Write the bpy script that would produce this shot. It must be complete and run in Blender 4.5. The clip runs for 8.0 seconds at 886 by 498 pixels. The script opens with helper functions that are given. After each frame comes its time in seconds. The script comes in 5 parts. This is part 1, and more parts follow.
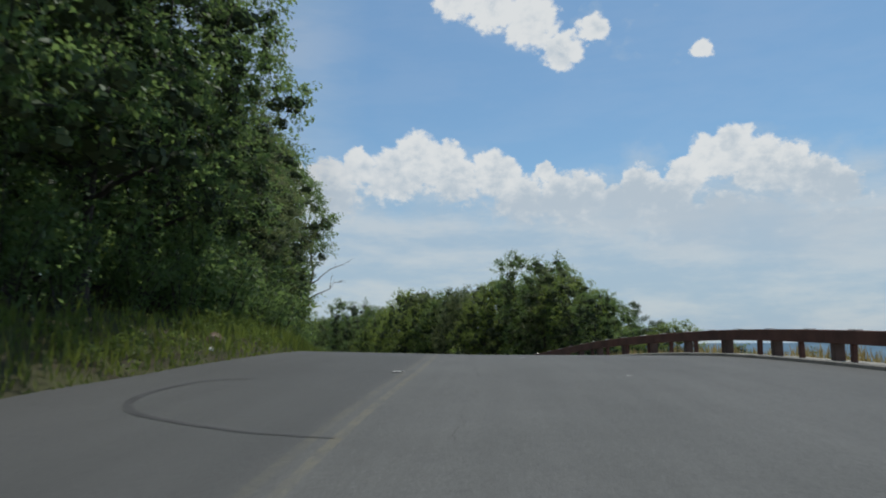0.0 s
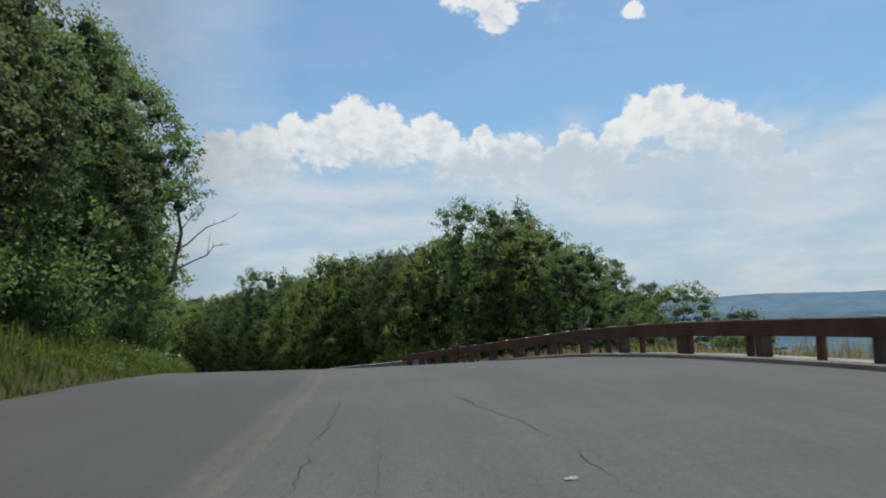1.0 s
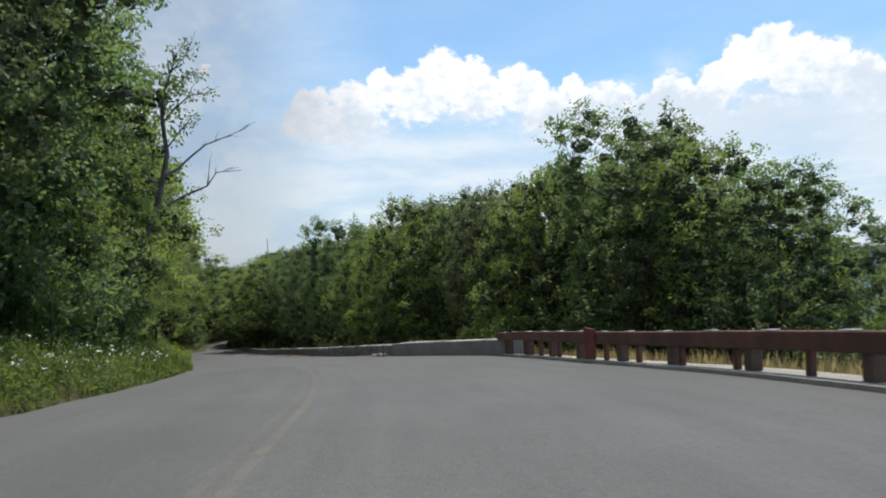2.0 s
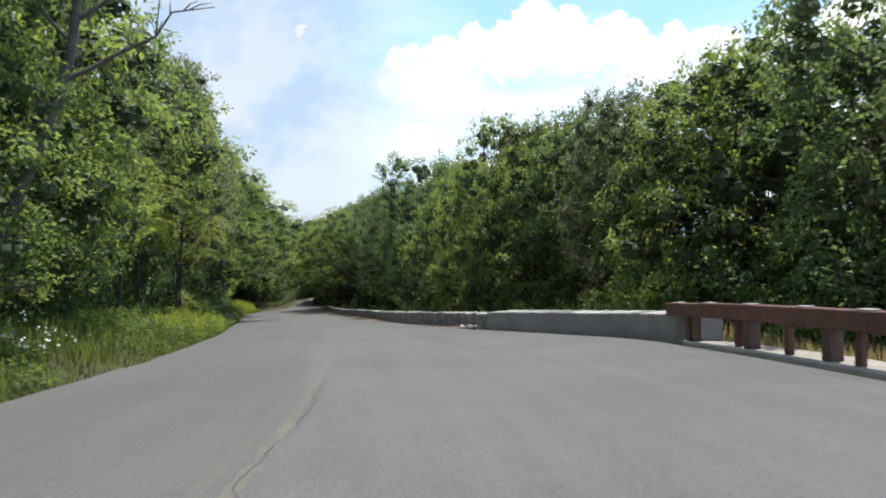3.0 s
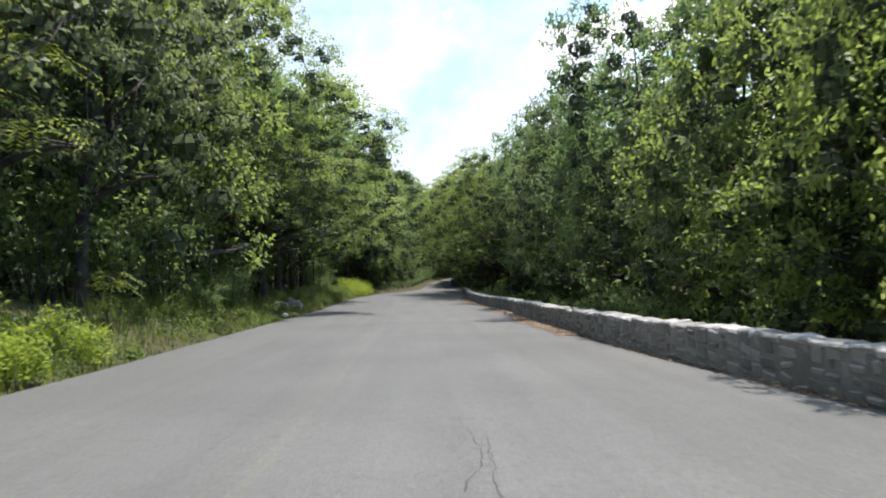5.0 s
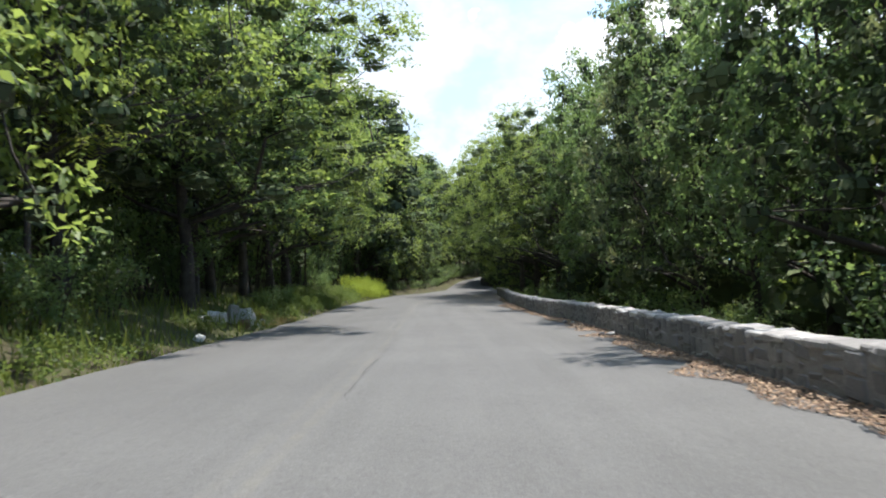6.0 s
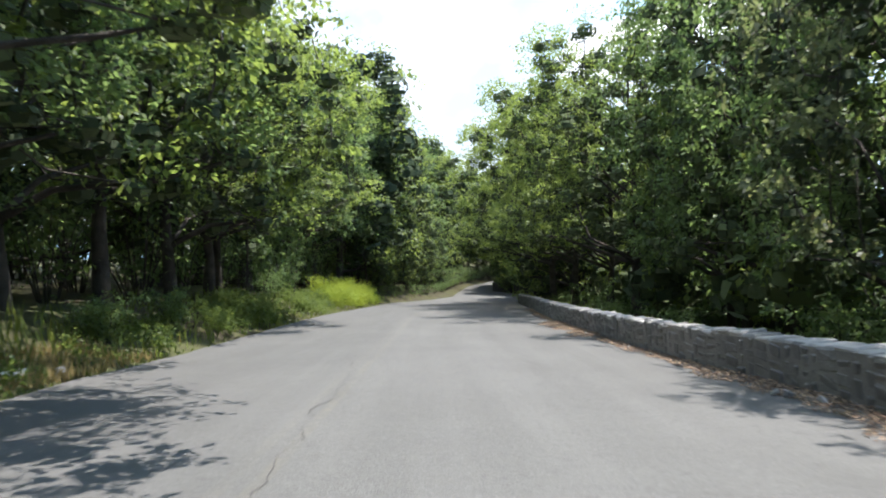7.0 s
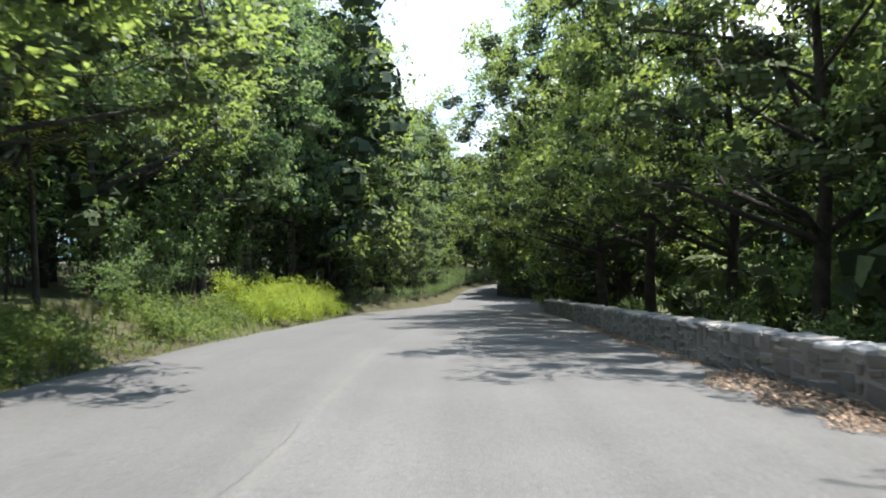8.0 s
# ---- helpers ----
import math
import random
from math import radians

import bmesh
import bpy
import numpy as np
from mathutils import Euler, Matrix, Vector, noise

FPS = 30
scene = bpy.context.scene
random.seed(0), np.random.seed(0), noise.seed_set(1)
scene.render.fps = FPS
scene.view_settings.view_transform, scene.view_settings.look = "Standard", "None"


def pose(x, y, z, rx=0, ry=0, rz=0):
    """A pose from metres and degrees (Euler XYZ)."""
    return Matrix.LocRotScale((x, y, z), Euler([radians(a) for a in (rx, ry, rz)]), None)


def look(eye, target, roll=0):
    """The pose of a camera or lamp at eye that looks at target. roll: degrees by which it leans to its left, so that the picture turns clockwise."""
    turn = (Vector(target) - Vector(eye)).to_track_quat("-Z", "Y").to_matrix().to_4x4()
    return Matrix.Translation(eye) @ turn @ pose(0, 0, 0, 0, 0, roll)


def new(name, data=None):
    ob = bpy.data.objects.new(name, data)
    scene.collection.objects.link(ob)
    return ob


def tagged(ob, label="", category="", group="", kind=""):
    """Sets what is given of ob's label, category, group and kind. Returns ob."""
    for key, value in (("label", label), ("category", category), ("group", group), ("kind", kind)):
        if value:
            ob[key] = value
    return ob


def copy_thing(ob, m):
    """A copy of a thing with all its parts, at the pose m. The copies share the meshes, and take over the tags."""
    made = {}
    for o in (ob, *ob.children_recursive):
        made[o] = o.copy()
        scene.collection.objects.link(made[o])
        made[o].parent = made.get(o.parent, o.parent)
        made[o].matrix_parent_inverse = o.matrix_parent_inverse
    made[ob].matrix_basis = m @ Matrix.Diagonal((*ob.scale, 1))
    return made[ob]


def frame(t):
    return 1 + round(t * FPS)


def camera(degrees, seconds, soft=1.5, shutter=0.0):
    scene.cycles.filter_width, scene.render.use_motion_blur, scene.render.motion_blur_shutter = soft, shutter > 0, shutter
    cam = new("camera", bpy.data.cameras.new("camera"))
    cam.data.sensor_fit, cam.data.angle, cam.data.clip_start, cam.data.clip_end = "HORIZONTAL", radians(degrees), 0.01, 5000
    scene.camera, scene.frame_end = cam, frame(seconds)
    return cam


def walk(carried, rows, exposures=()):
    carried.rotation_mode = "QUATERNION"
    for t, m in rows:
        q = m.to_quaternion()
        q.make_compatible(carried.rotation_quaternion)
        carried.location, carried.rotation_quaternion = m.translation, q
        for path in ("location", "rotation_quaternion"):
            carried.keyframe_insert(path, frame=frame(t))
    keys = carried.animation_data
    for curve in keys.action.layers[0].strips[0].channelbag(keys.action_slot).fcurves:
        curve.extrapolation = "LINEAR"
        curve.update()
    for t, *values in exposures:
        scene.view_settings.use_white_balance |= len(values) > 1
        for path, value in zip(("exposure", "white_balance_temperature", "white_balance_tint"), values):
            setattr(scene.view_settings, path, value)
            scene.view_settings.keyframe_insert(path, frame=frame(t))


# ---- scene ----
cam = camera(64.4, 8.0, soft=1.9, shutter=0.12)
METRES, EYE, TILT, LEAN, TURN = 106.0, 1.25, 6.8, 0.0, 0.0
ROWS = [
    (0.0, 0.0, 0.0, 0.0, 0.0, 0.0, -0.0),
    (0.5, 0.0035, 0.0667, -0.005, -4.39, -1.09, 0.02),
    (1.0, 0.0081, 0.1278, -0.0101, -4.9, -2.87, 1.52),
    (1.5, 0.0105, 0.191, -0.017, -1.78, -4.42, 2.07),
    (3.0, -0.0044, 0.3522, -0.0468, 9.75, -9.46, 3.64),
    (3.5, -0.0168, 0.4074, -0.0597, 13.11, -9.62, 3.51),
    (4.0, -0.0334, 0.4631, -0.0729, 16.41, -9.41, 3.72),
    (4.5, -0.054, 0.5192, -0.0868, 19.5, -9.86, 4.23),
    (6.0, -0.1296, 0.6906, -0.1304, 23.54, -9.82, 5.89),
    (6.5, -0.1555, 0.7467, -0.1443, 24.12, -9.68, 5.27),
    (7.0, -0.1835, 0.8056, -0.1589, 24.1, -9.34, 5.48),
    (7.5, -0.2156, 0.8705, -0.1759, 23.91, -8.99, 5.84),
    (8.0, -0.2434, 0.93, -0.19, 23.48, -9.03, 5.62),
]
EXPOSURES = [(0.0, -0.75, 6350, 8), (0.5, -0.7, 6350, 8), (1.5, -0.36, 6520, 10), (3.0, 0.43, 6530, 13), (4.5, 0.84, 6470, 14), (6.0, 0.95, 6350, 14), (8.0, 1.4, 6300, 14)]
walk(cam, [(t, pose(0, 0, EYE, TILT, LEAN, TURN) @ pose(METRES * x, METRES * y, METRES * z, 90 + pitch, roll, yaw)) for t, x, y, z, yaw, pitch, roll in ROWS], EXPOSURES)

# ---- world and sun ----
SUN_AZ, SUN_EL = 30.0, 69.0
sun_data = bpy.data.lights.new("sun", "SUN")
sun_data.energy, sun_data.angle, sun_data.color = 4.6, radians(0.55), (1.0, 0.955, 0.88)
sun = new("sun", sun_data)
a, e = radians(SUN_AZ), radians(SUN_EL)
sun.matrix_world = look((0, 0, 60), (-60 * math.sin(a) * math.cos(e), -60 * math.cos(a) * math.cos(e), 60 - 60 * math.sin(e)))


class Nodes:
    """Short hand for building a node tree."""

    def __init__(self, tree):
        self.tree = tree
        tree.nodes.clear()

    def put(self, slot, value):
        if isinstance(value, bpy.types.NodeSocket):
            self.tree.links.new(value, slot)
        elif value is not None:
            slot.default_value = value

    def add(self, kind, ins=None):
        node = self.tree.nodes.new(kind)
        for key, value in (ins or {}).items():
            self.put(node.inputs[key], value)
        return node

    def math(self, op, x, y=None, z=None, clamp=False):
        node = self.add("ShaderNodeMath")
        node.operation, node.use_clamp = op, clamp
        for slot, value in zip(node.inputs, (x, y, z)):
            self.put(slot, value)
        return node.outputs[0]

    def mix(self, fac, one, two, blend="MIX"):
        node = self.add("ShaderNodeMix")
        node.data_type, node.blend_type = "RGBA", blend
        self.put(node.inputs[0], fac)
        self.put(node.inputs[6], one)
        self.put(node.inputs[7], two)
        return node.outputs[2]

    def span(self, x, lo, hi, to_lo=0.0, to_hi=1.0, smooth=True):
        node = self.add("ShaderNodeMapRange")
        node.interpolation_type = "SMOOTHSTEP" if smooth else "LINEAR"
        for key, value in zip(("Value", "From Min", "From Max", "To Min", "To Max"), (x, lo, hi, to_lo, to_hi)):
            self.put(node.inputs[key], value)
        return node.outputs[0]

    def noise(self, vector, scale, detail=4.0, rough=0.55):
        node = self.add("ShaderNodeTexNoise", {"Scale": scale, "Detail": detail, "Roughness": rough})
        if vector is not None:
            self.put(node.inputs["Vector"], vector)
        return node.outputs[0]


def rgb(r, g, b):
    return (r, g, b, 1.0)


# cumulus heads: azimuth to the right of +y, elevation of the top, radius, in degrees
BAND = [
    (-31.0, 10.8, 2.2), (-27.0, 9.4, 2.6), (-12.8, 13.7, 1.6), (-9.5, 14.2, 1.9), (-6.9, 14.9, 1.2), (-4.1, 15.1, 1.6), (-2.2, 16.5, 1.9), (0.1, 15.7, 1.6), (1.4, 14.3, 1.4), (4.0, 15.1, 1.5), (5.2, 14.4, 1.3),
    (6.5, 13.1, 1.5), (8.4, 13.9, 0.7), (9.7, 13.1, 1.6), (11.6, 13.2, 1.8), (13.8, 12.0, 1.6), (16.1, 13.3, 1.5), (18.2, 12.2, 1.6),
]
BANK = [
    (19.4, 13.8, 1.2), (21.0, 15.3, 1.5), (22.8, 15.8, 1.6), (24.8, 14.8, 1.6), (26.8, 14.2, 1.6), (28.6, 12.9, 1.4), (30.1, 11.9, 1.1),
    (19.0, 10.3, 2.0), (22.0, 10.9, 2.0), (24.9, 10.3, 2.0), (26.8, 9.2, 1.8), (29.6, 9.4, 2.0), (32.1, 8.9, 1.9), (34.3, 8.9, 2.0), (37.0, 8.9, 2.2), (41.0, 10.0, 2.6),
]
HIGH = [(1.0, 28.6, 2.0), (4.2, 28.1, 2.3), (7.4, 27.0, 2.4), (10.0, 24.0, 1.7), (12.6, 24.8, 1.2), (20.9, 22.3, 0.9), (36.0, 23.4, 1.2), (-20.8, 15.2, 0.55)]
world = bpy.data.worlds.new("world")
scene.world = world
world.use_nodes = True
n = Nodes(world.node_tree)
sky = n.add("ShaderNodeTexSky")
sky.sky_type, sky.sun_disc, sky.sun_elevation, sky.sun_rotation = "NISHITA", False, e, a
sky.altitude, sky.air_density, sky.dust_density, sky.ozone_density = 400.0, 1.0, 1.6, 1.5
way = n.add("ShaderNodeTexCoord").outputs["Generated"]
axis = n.add("ShaderNodeSeparateXYZ", {0: way})
az = n.math("MULTIPLY", n.math("ARCTAN2", axis.outputs[0], axis.outputs[1]), 57.2958)
el = n.math("MULTIPLY", n.math("ARCSINE", axis.outputs[2]), 57.2958)
flat = n.add("ShaderNodeCombineXYZ", {0: az, 1: n.math("MULTIPLY", el, 1.25), 2: 3.7}).outputs[0]
puff = n.noise(flat, 0.40, 4.0, 0.5)
fine = n.noise(flat, 1.3, 5.0, 0.6)
veil = n.noise(flat, 0.11, 5.0, 0.6)
# the outline billows: the heads are read at places shifted by noise
stir_x = n.math("MULTIPLY", n.math("SUBTRACT", n.noise(flat, 0.6, 5.0, 0.6), 0.5), 2.0)
stir_y = n.math("MULTIPLY", n.math("SUBTRACT", n.noise(n.add("ShaderNodeVectorMath", {0: flat, 1: (31.0, 17.0, 5.0)}).outputs[0], 0.6, 5.0, 0.6), 0.5), 1.6)
az_, el_ = n.math("ADD", az, stir_x), n.math("ADD", el, stir_y)
body = None
for heads, sink in ((BAND, 2.0), (BANK, 1.8), (HIGH, 1.0)):
    for caz, top, r in heads:
        dy = n.math("SUBTRACT", el_, top - r)
        dx = n.math("DIVIDE", n.math("SUBTRACT", az_, caz), n.math("ADD", r * 1.15, n.math("MAXIMUM", 0.0, n.math("MULTIPLY", dy, -0.9 if sink > 1.0 else 0.0))))
        dy = n.math("MAXIMUM", n.math("DIVIDE", dy, r), n.math("DIVIDE", dy, -r * sink))
        one = n.math("SUBTRACT", 1.0, n.math("SQRT", n.math("ADD", n.math("MULTIPLY", dx, dx), n.math("MULTIPLY", dy, dy))))
        body = one if body is None else n.math("MAXIMUM", body, one)
body = n.math("ADD", body, n.math("MULTIPLY", n.math("SUBTRACT", fine, 0.5), 0.8))
crisp = n.span(body, -0.02, 0.30)
crisp = n.math("MULTIPLY", crisp, n.span(n.math("ADD", el, n.math("MULTIPLY", n.math("SUBTRACT", veil, 0.5), 9.0)), 5.0, 11.5, 0.15, 1.0))
low = n.math("MULTIPLY", n.span(n.math("ADD", el, n.math("MULTIPLY", n.math("SUBTRACT", veil, 0.5), 12.0)), 15.5, 9.0), 0.97)
round_ = n.math("MULTIPLY", n.span(veil, 0.56, 0.72), n.span(el, 14.0, 30.0, 0.0, 0.75))
thin = n.math("MULTIPLY", n.span(az, 0.0, -24.0), n.span(veil, 0.15, 0.5, 0.72, 0.95))
hazy = n.math("MAXIMUM", n.math("MAXIMUM", low, round_), n.math("MAXIMUM", thin, 0.16))
# bright rims, greyer hearts and bases
lit = n.math("ADD", n.math("ADD", n.math("MULTIPLY", fine, 0.42), n.span(body, 0.15, 0.9, 0.09, 0.0)), n.math("ADD", n.math("MULTIPLY", puff, 0.5), n.span(el, 8.0, 14.5, -0.16, 0.10)))
layer = n.noise(n.add("ShaderNodeCombineXYZ", {0: n.math("MULTIPLY", az, 0.5), 1: n.math("MULTIPLY", el, 1.7), 2: 9.1}).outputs[0], 0.22, 5.0, 0.6)
white = n.mix(n.span(lit, 0.38, 0.66), rgb(5.9, 6.7, 7.5), rgb(9.3, 9.35, 9.3))
white = n.mix(n.span(az, -6.0, -17.0), white, n.mix(n.span(puff, 0.3, 0.7), rgb(4.2, 4.7, 5.3), rgb(5.3, 5.5, 5.75)))
blue = n.mix(1.0, sky.outputs[0], rgb(0.86, 1.22, 1.36), "MULTIPLY")
pale = n.mix(n.span(layer, 0.36, 0.66), rgb(4.9, 6.2, 7.5), rgb(6.8, 7.4, 7.9))
pale = n.mix(n.span(az, -9.0, -20.0), pale, n.mix(n.span(veil, 0.40, 0.60), rgb(3.2, 4.05, 5.1), rgb(4.5, 5.0, 5.5)))
up = n.mix(n.math("MULTIPLY", hazy, 0.92), blue, pale)
up = n.mix(n.math("MULTIPLY", crisp, 0.96), up, white)
bg = n.add("ShaderNodeBackground", {"Color": up, "Strength": 0.132})
n.put(n.add("ShaderNodeOutputWorld").inputs[0], bg.outputs[0])


# ---- materials ----
def material(name, build):
    m = bpy.data.materials.new(name)
    m.use_nodes = True
    k = Nodes(m.node_tree)
    out = k.add("ShaderNodeOutputMaterial")
    k.put(out.inputs[0], build(k))
    return m


def bump(k, height, strength, distance=0.02):
    return k.add("ShaderNodeBump", {"Height": height, "Strength": strength, "Distance": distance}).outputs[0]


def solid(k, colour, rough, normal=None, metal=0.0, spec=0.5):
    p = k.add("ShaderNodeBsdfPrincipled", {"Base Color": colour, "Roughness": rough, "Metallic": metal, "Specular IOR Level": spec})
    if normal is not None:
        k.put(p.inputs["Normal"], normal)
    return p.outputs[0]


def place(k):
    return k.add("ShaderNodeNewGeometry").outputs["Position"]


def varied(one, two, scale, rough=0.85, relief=0.3, fine_scale=None, distance=0.02, own=0.0, metal=0.0):
    """A surface that wanders between two colours at two scales, with fine relief; own: how much each object differs."""

    def build(k):
        at = place(k)
        big, small = k.noise(at, scale, 5.0), k.noise(at, fine_scale or scale * 14, 4.0, 0.65)
        fac = k.math("ADD", k.math("MULTIPLY", big, 0.6), k.math("MULTIPLY", small, 0.4))
        if own:
            tone = k.math("MULTIPLY", k.math("SUBTRACT", k.add("ShaderNodeObjectInfo").outputs["Random"], 0.5), own)
            isle = k.math("MULTIPLY", k.math("SUBTRACT", k.add("ShaderNodeNewGeometry").outputs["Random Per Island"], 0.5), own)
            fac = k.math("ADD", fac, k.math("ADD", tone, isle))
        colour = k.mix(k.span(fac, 0.32, 0.68), rgb(*one), rgb(*two))
        return solid(k, colour, rough, bump(k, small, relief, distance), metal)

    return build


def leafy(dark, light, sun_through, gloss=0.5, dry=0.0):
    """Leaves: each one its own shade, light shines through them."""

    def build(k):
        isle = k.add("ShaderNodeNewGeometry").outputs["Random Per Island"]
        own = k.add("ShaderNodeObjectInfo").outputs["Random"]
        patch = k.span(k.noise(place(k), 1.1, 3.0), 0.3, 0.7)
        fac = k.math("ADD", k.math("MULTIPLY", isle, 0.42), k.math("ADD", k.math("MULTIPLY", own, 0.25), k.math("MULTIPLY", patch, 0.5)))
        colour = k.mix(k.span(fac, 0.3, 0.95), rgb(*dark), rgb(*light))
        if dry:
            colour = k.mix(k.math("MULTIPLY", k.span(isle, 1.0 - dry, 1.0), 0.8), colour, rgb(0.22, 0.15, 0.05))
        face = solid(k, colour, gloss, None, 0.0, 0.26)
        shine = k.add("ShaderNodeBsdfTranslucent", {"Color": k.mix(0.75, colour, rgb(*sun_through))}).outputs[0]
        return k.add("ShaderNodeMixShader", {0: 0.46, 1: face, 2: shine}).outputs[0]

    return build


def asphalt(k):
    at = place(k)
    chart = k.add("ShaderNodeUVMap")
    chart.uv_map = "lane"
    uv = k.add("ShaderNodeSeparateXYZ", {0: chart.outputs[0]})
    along, across = uv.outputs[0], uv.outputs[1]
    grain = k.noise(at, 55.0, 3.0, 0.7)
    stone = k.add("ShaderNodeTexVoronoi", {"Vector": at, "Scale": 70.0}).outputs["Distance"]
    stain = k.noise(at, 0.35, 5.0, 0.6)
    stretch = k.add("ShaderNodeCombineXYZ", {0: k.math("MULTIPLY", along, 0.06), 1: k.math("MULTIPLY", across, 1.1), 2: 0.0}).outputs[0]
    streak = k.noise(stretch, 1.6, 4.0, 0.6)
    fac = k.math("ADD", k.math("MULTIPLY", stain, 0.26), k.math("ADD", k.math("MULTIPLY", streak, 0.24), k.math("MULTIPLY", grain, 0.50)))
    colour = k.mix(k.span(fac, 0.3, 0.7), rgb(0.077, 0.076, 0.071), rgb(0.138, 0.136, 0.128))
    colour = k.mix(k.span(grain, 0.58, 0.78, 0.0, 0.6), colour, rgb(0.24, 0.232, 0.218))
    colour = k.mix(k.span(k.noise(at, 6.0, 4.0, 0.7), 0.56, 0.74, 0.0, 0.45), colour, rgb(0.066, 0.064, 0.062))
    mottle = k.noise(at, 16.0, 3.0, 0.75)
    colour = k.mix(k.span(mottle, 0.50, 0.70, 0.0, 0.34), colour, rgb(0.050, 0.050, 0.048))
    colour = k.mix(k.span(k.noise(at, 27.0, 2.0, 0.6), 0.57, 0.72, 0.0, 0.30), colour, rgb(0.21, 0.205, 0.195))
    # lens-edge dimming put into the left lane's colour, strongest near the start
    lens_dim = k.math("MULTIPLY", k.span(across, -1.7, -1.3, 1.0, 0.0), k.span(along, 14.0, 40.0, 0.46, 0.10))
    colour = k.mix(lens_dim, colour, rgb(0.050, 0.050, 0.050))
    # two worn yellow lines
    worn = k.span(k.math("ADD", k.math("MULTIPLY", k.noise(at, 2.3, 5.0, 0.7), 0.75), k.math("MULTIPLY", grain, 0.25)), 0.38, 0.72, 0.02, 0.24)
    worn = k.math("MULTIPLY", worn, k.span(along, 35.0, 62.0, 1.0, 0.32))
    for centre, left_over in ((-1.28, 1.0), (-1.50, 0.5)):
        off = k.math("ABSOLUTE", k.math("SUBTRACT", k.math("ADD", across, k.math("MULTIPLY", k.math("SUBTRACT", k.noise(at, 3.0, 2.0), 0.5), 0.03)), centre))
        colour = k.mix(k.math("MULTIPLY", k.span(off, 0.04, 0.07, left_over, 0.0), worn), colour, rgb(0.36, 0.29, 0.13))
    height = k.math("ADD", k.math("MULTIPLY", stone, 0.7), k.math("MULTIPLY", grain, 0.6))
    return solid(k, colour, 0.82, bump(k, height, 0.5, 0.01), 0.0, 0.3)


def soil(k):
    at = place(k)
    big, mid, small = k.noise(at, 0.12, 4.0), k.noise(at, 1.7, 5.0, 0.65), k.noise(at, 19.0, 4.0, 0.7)
    colour = k.mix(k.span(mid, 0.35, 0.65), rgb(0.050, 0.041, 0.027), rgb(0.070, 0.072, 0.030))
    colour = k.mix(k.span(big, 0.45, 0.65, 0.0, 0.45), colour, rgb(0.085, 0.10, 0.035))
    colour = k.mix(k.span(small, 0.55, 0.8, 0.0, 0.6), colour, rgb(0.17, 0.13, 0.07))
    return solid(k, colour, 0.95, bump(k, small, 0.6, 0.05), 0.0, 0.2)


# backdrop colours that glow, with the haze of distance mixed into them
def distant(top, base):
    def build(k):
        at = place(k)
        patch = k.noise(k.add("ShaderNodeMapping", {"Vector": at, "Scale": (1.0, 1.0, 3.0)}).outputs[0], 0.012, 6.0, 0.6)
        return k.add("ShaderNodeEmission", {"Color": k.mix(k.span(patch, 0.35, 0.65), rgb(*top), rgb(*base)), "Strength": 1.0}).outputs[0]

    return build


M_ASPHALT = material("asphalt", asphalt)
M_SOIL = material("soil", soil)
M_GRAVEL = material("gravel", varied((0.24, 0.22, 0.19), (0.42, 0.39, 0.34), 0.8, 0.95, 0.7, 26.0, 0.03))
M_KERB = material("kerb", varied((0.20, 0.19, 0.17), (0.33, 0.31, 0.28), 1.2, 0.9, 0.4))
M_STONE = material("wall stone", varied((0.14, 0.135, 0.13), (0.27, 0.262, 0.25), 2.2, 0.92, 0.6, 24.0, 0.02, 0.4))
# far wall: the shade under the trees is put into its stone colour
M_SHADE_STONE = material("stone in shade tone", varied((0.035, 0.034, 0.030), (0.085, 0.082, 0.07), 1.6, 0.95, 0.6, 14.0))
M_CAP = material("cap stone", varied((0.20, 0.193, 0.18), (0.40, 0.385, 0.36), 2.0, 0.92, 0.6, 22.0, 0.02, 0.5))
M_MORTAR = material("mortar", varied((0.15, 0.145, 0.135), (0.25, 0.24, 0.225), 1.5, 0.95, 0.6, 30.0))
M_PLASTER = material("wall plaster", varied((0.20, 0.19, 0.185), (0.30, 0.29, 0.28), 0.9, 0.92, 0.5, 16.0))
M_RUST = material("weathered steel", varied((0.070, 0.032, 0.024), (0.165, 0.072, 0.052), 1.3, 0.75, 0.3, 30.0, 0.006))
M_RED = material("red rusted steel", varied((0.13, 0.030, 0.024), (0.21, 0.055, 0.042), 1.6, 0.75, 0.3, 30.0, 0.006))
M_POST = material("weathered post", varied((0.075, 0.050, 0.040), (0.15, 0.095, 0.075), 2.0, 0.88, 0.5, 30.0, 0.01))
M_PLATE = material("galvanised plate", varied((0.45, 0.44, 0.42), (0.6, 0.59, 0.57), 5.0, 0.45, 0.2, None, 0.004, 0, 0.6))
M_BARK = material("bark", varied((0.030, 0.025, 0.020), (0.085, 0.072, 0.06), 3.0, 0.95, 0.9, 26.0, 0.04))
# crown interior: its shade is put into this darker, matt leaf colour
M_INNER_SHADE = material("inner leaves in shade tone", varied((0.044, 0.062, 0.028), (0.100, 0.130, 0.054), 4.0, 0.95, 0.6, 22.0, 0.03, 0.6))
M_DEAD = material("dead wood", varied((0.07, 0.06, 0.05), (0.16, 0.145, 0.125), 3.0, 0.92, 0.7, 26.0, 0.03))
M_OAK = material("oak leaves", leafy((0.043, 0.074, 0.032), (0.132, 0.194, 0.088), (0.32, 0.46, 0.13)))
M_MAPLE = material("maple leaves", leafy((0.058, 0.094, 0.030), (0.180, 0.238, 0.082), (0.44, 0.56, 0.11)))
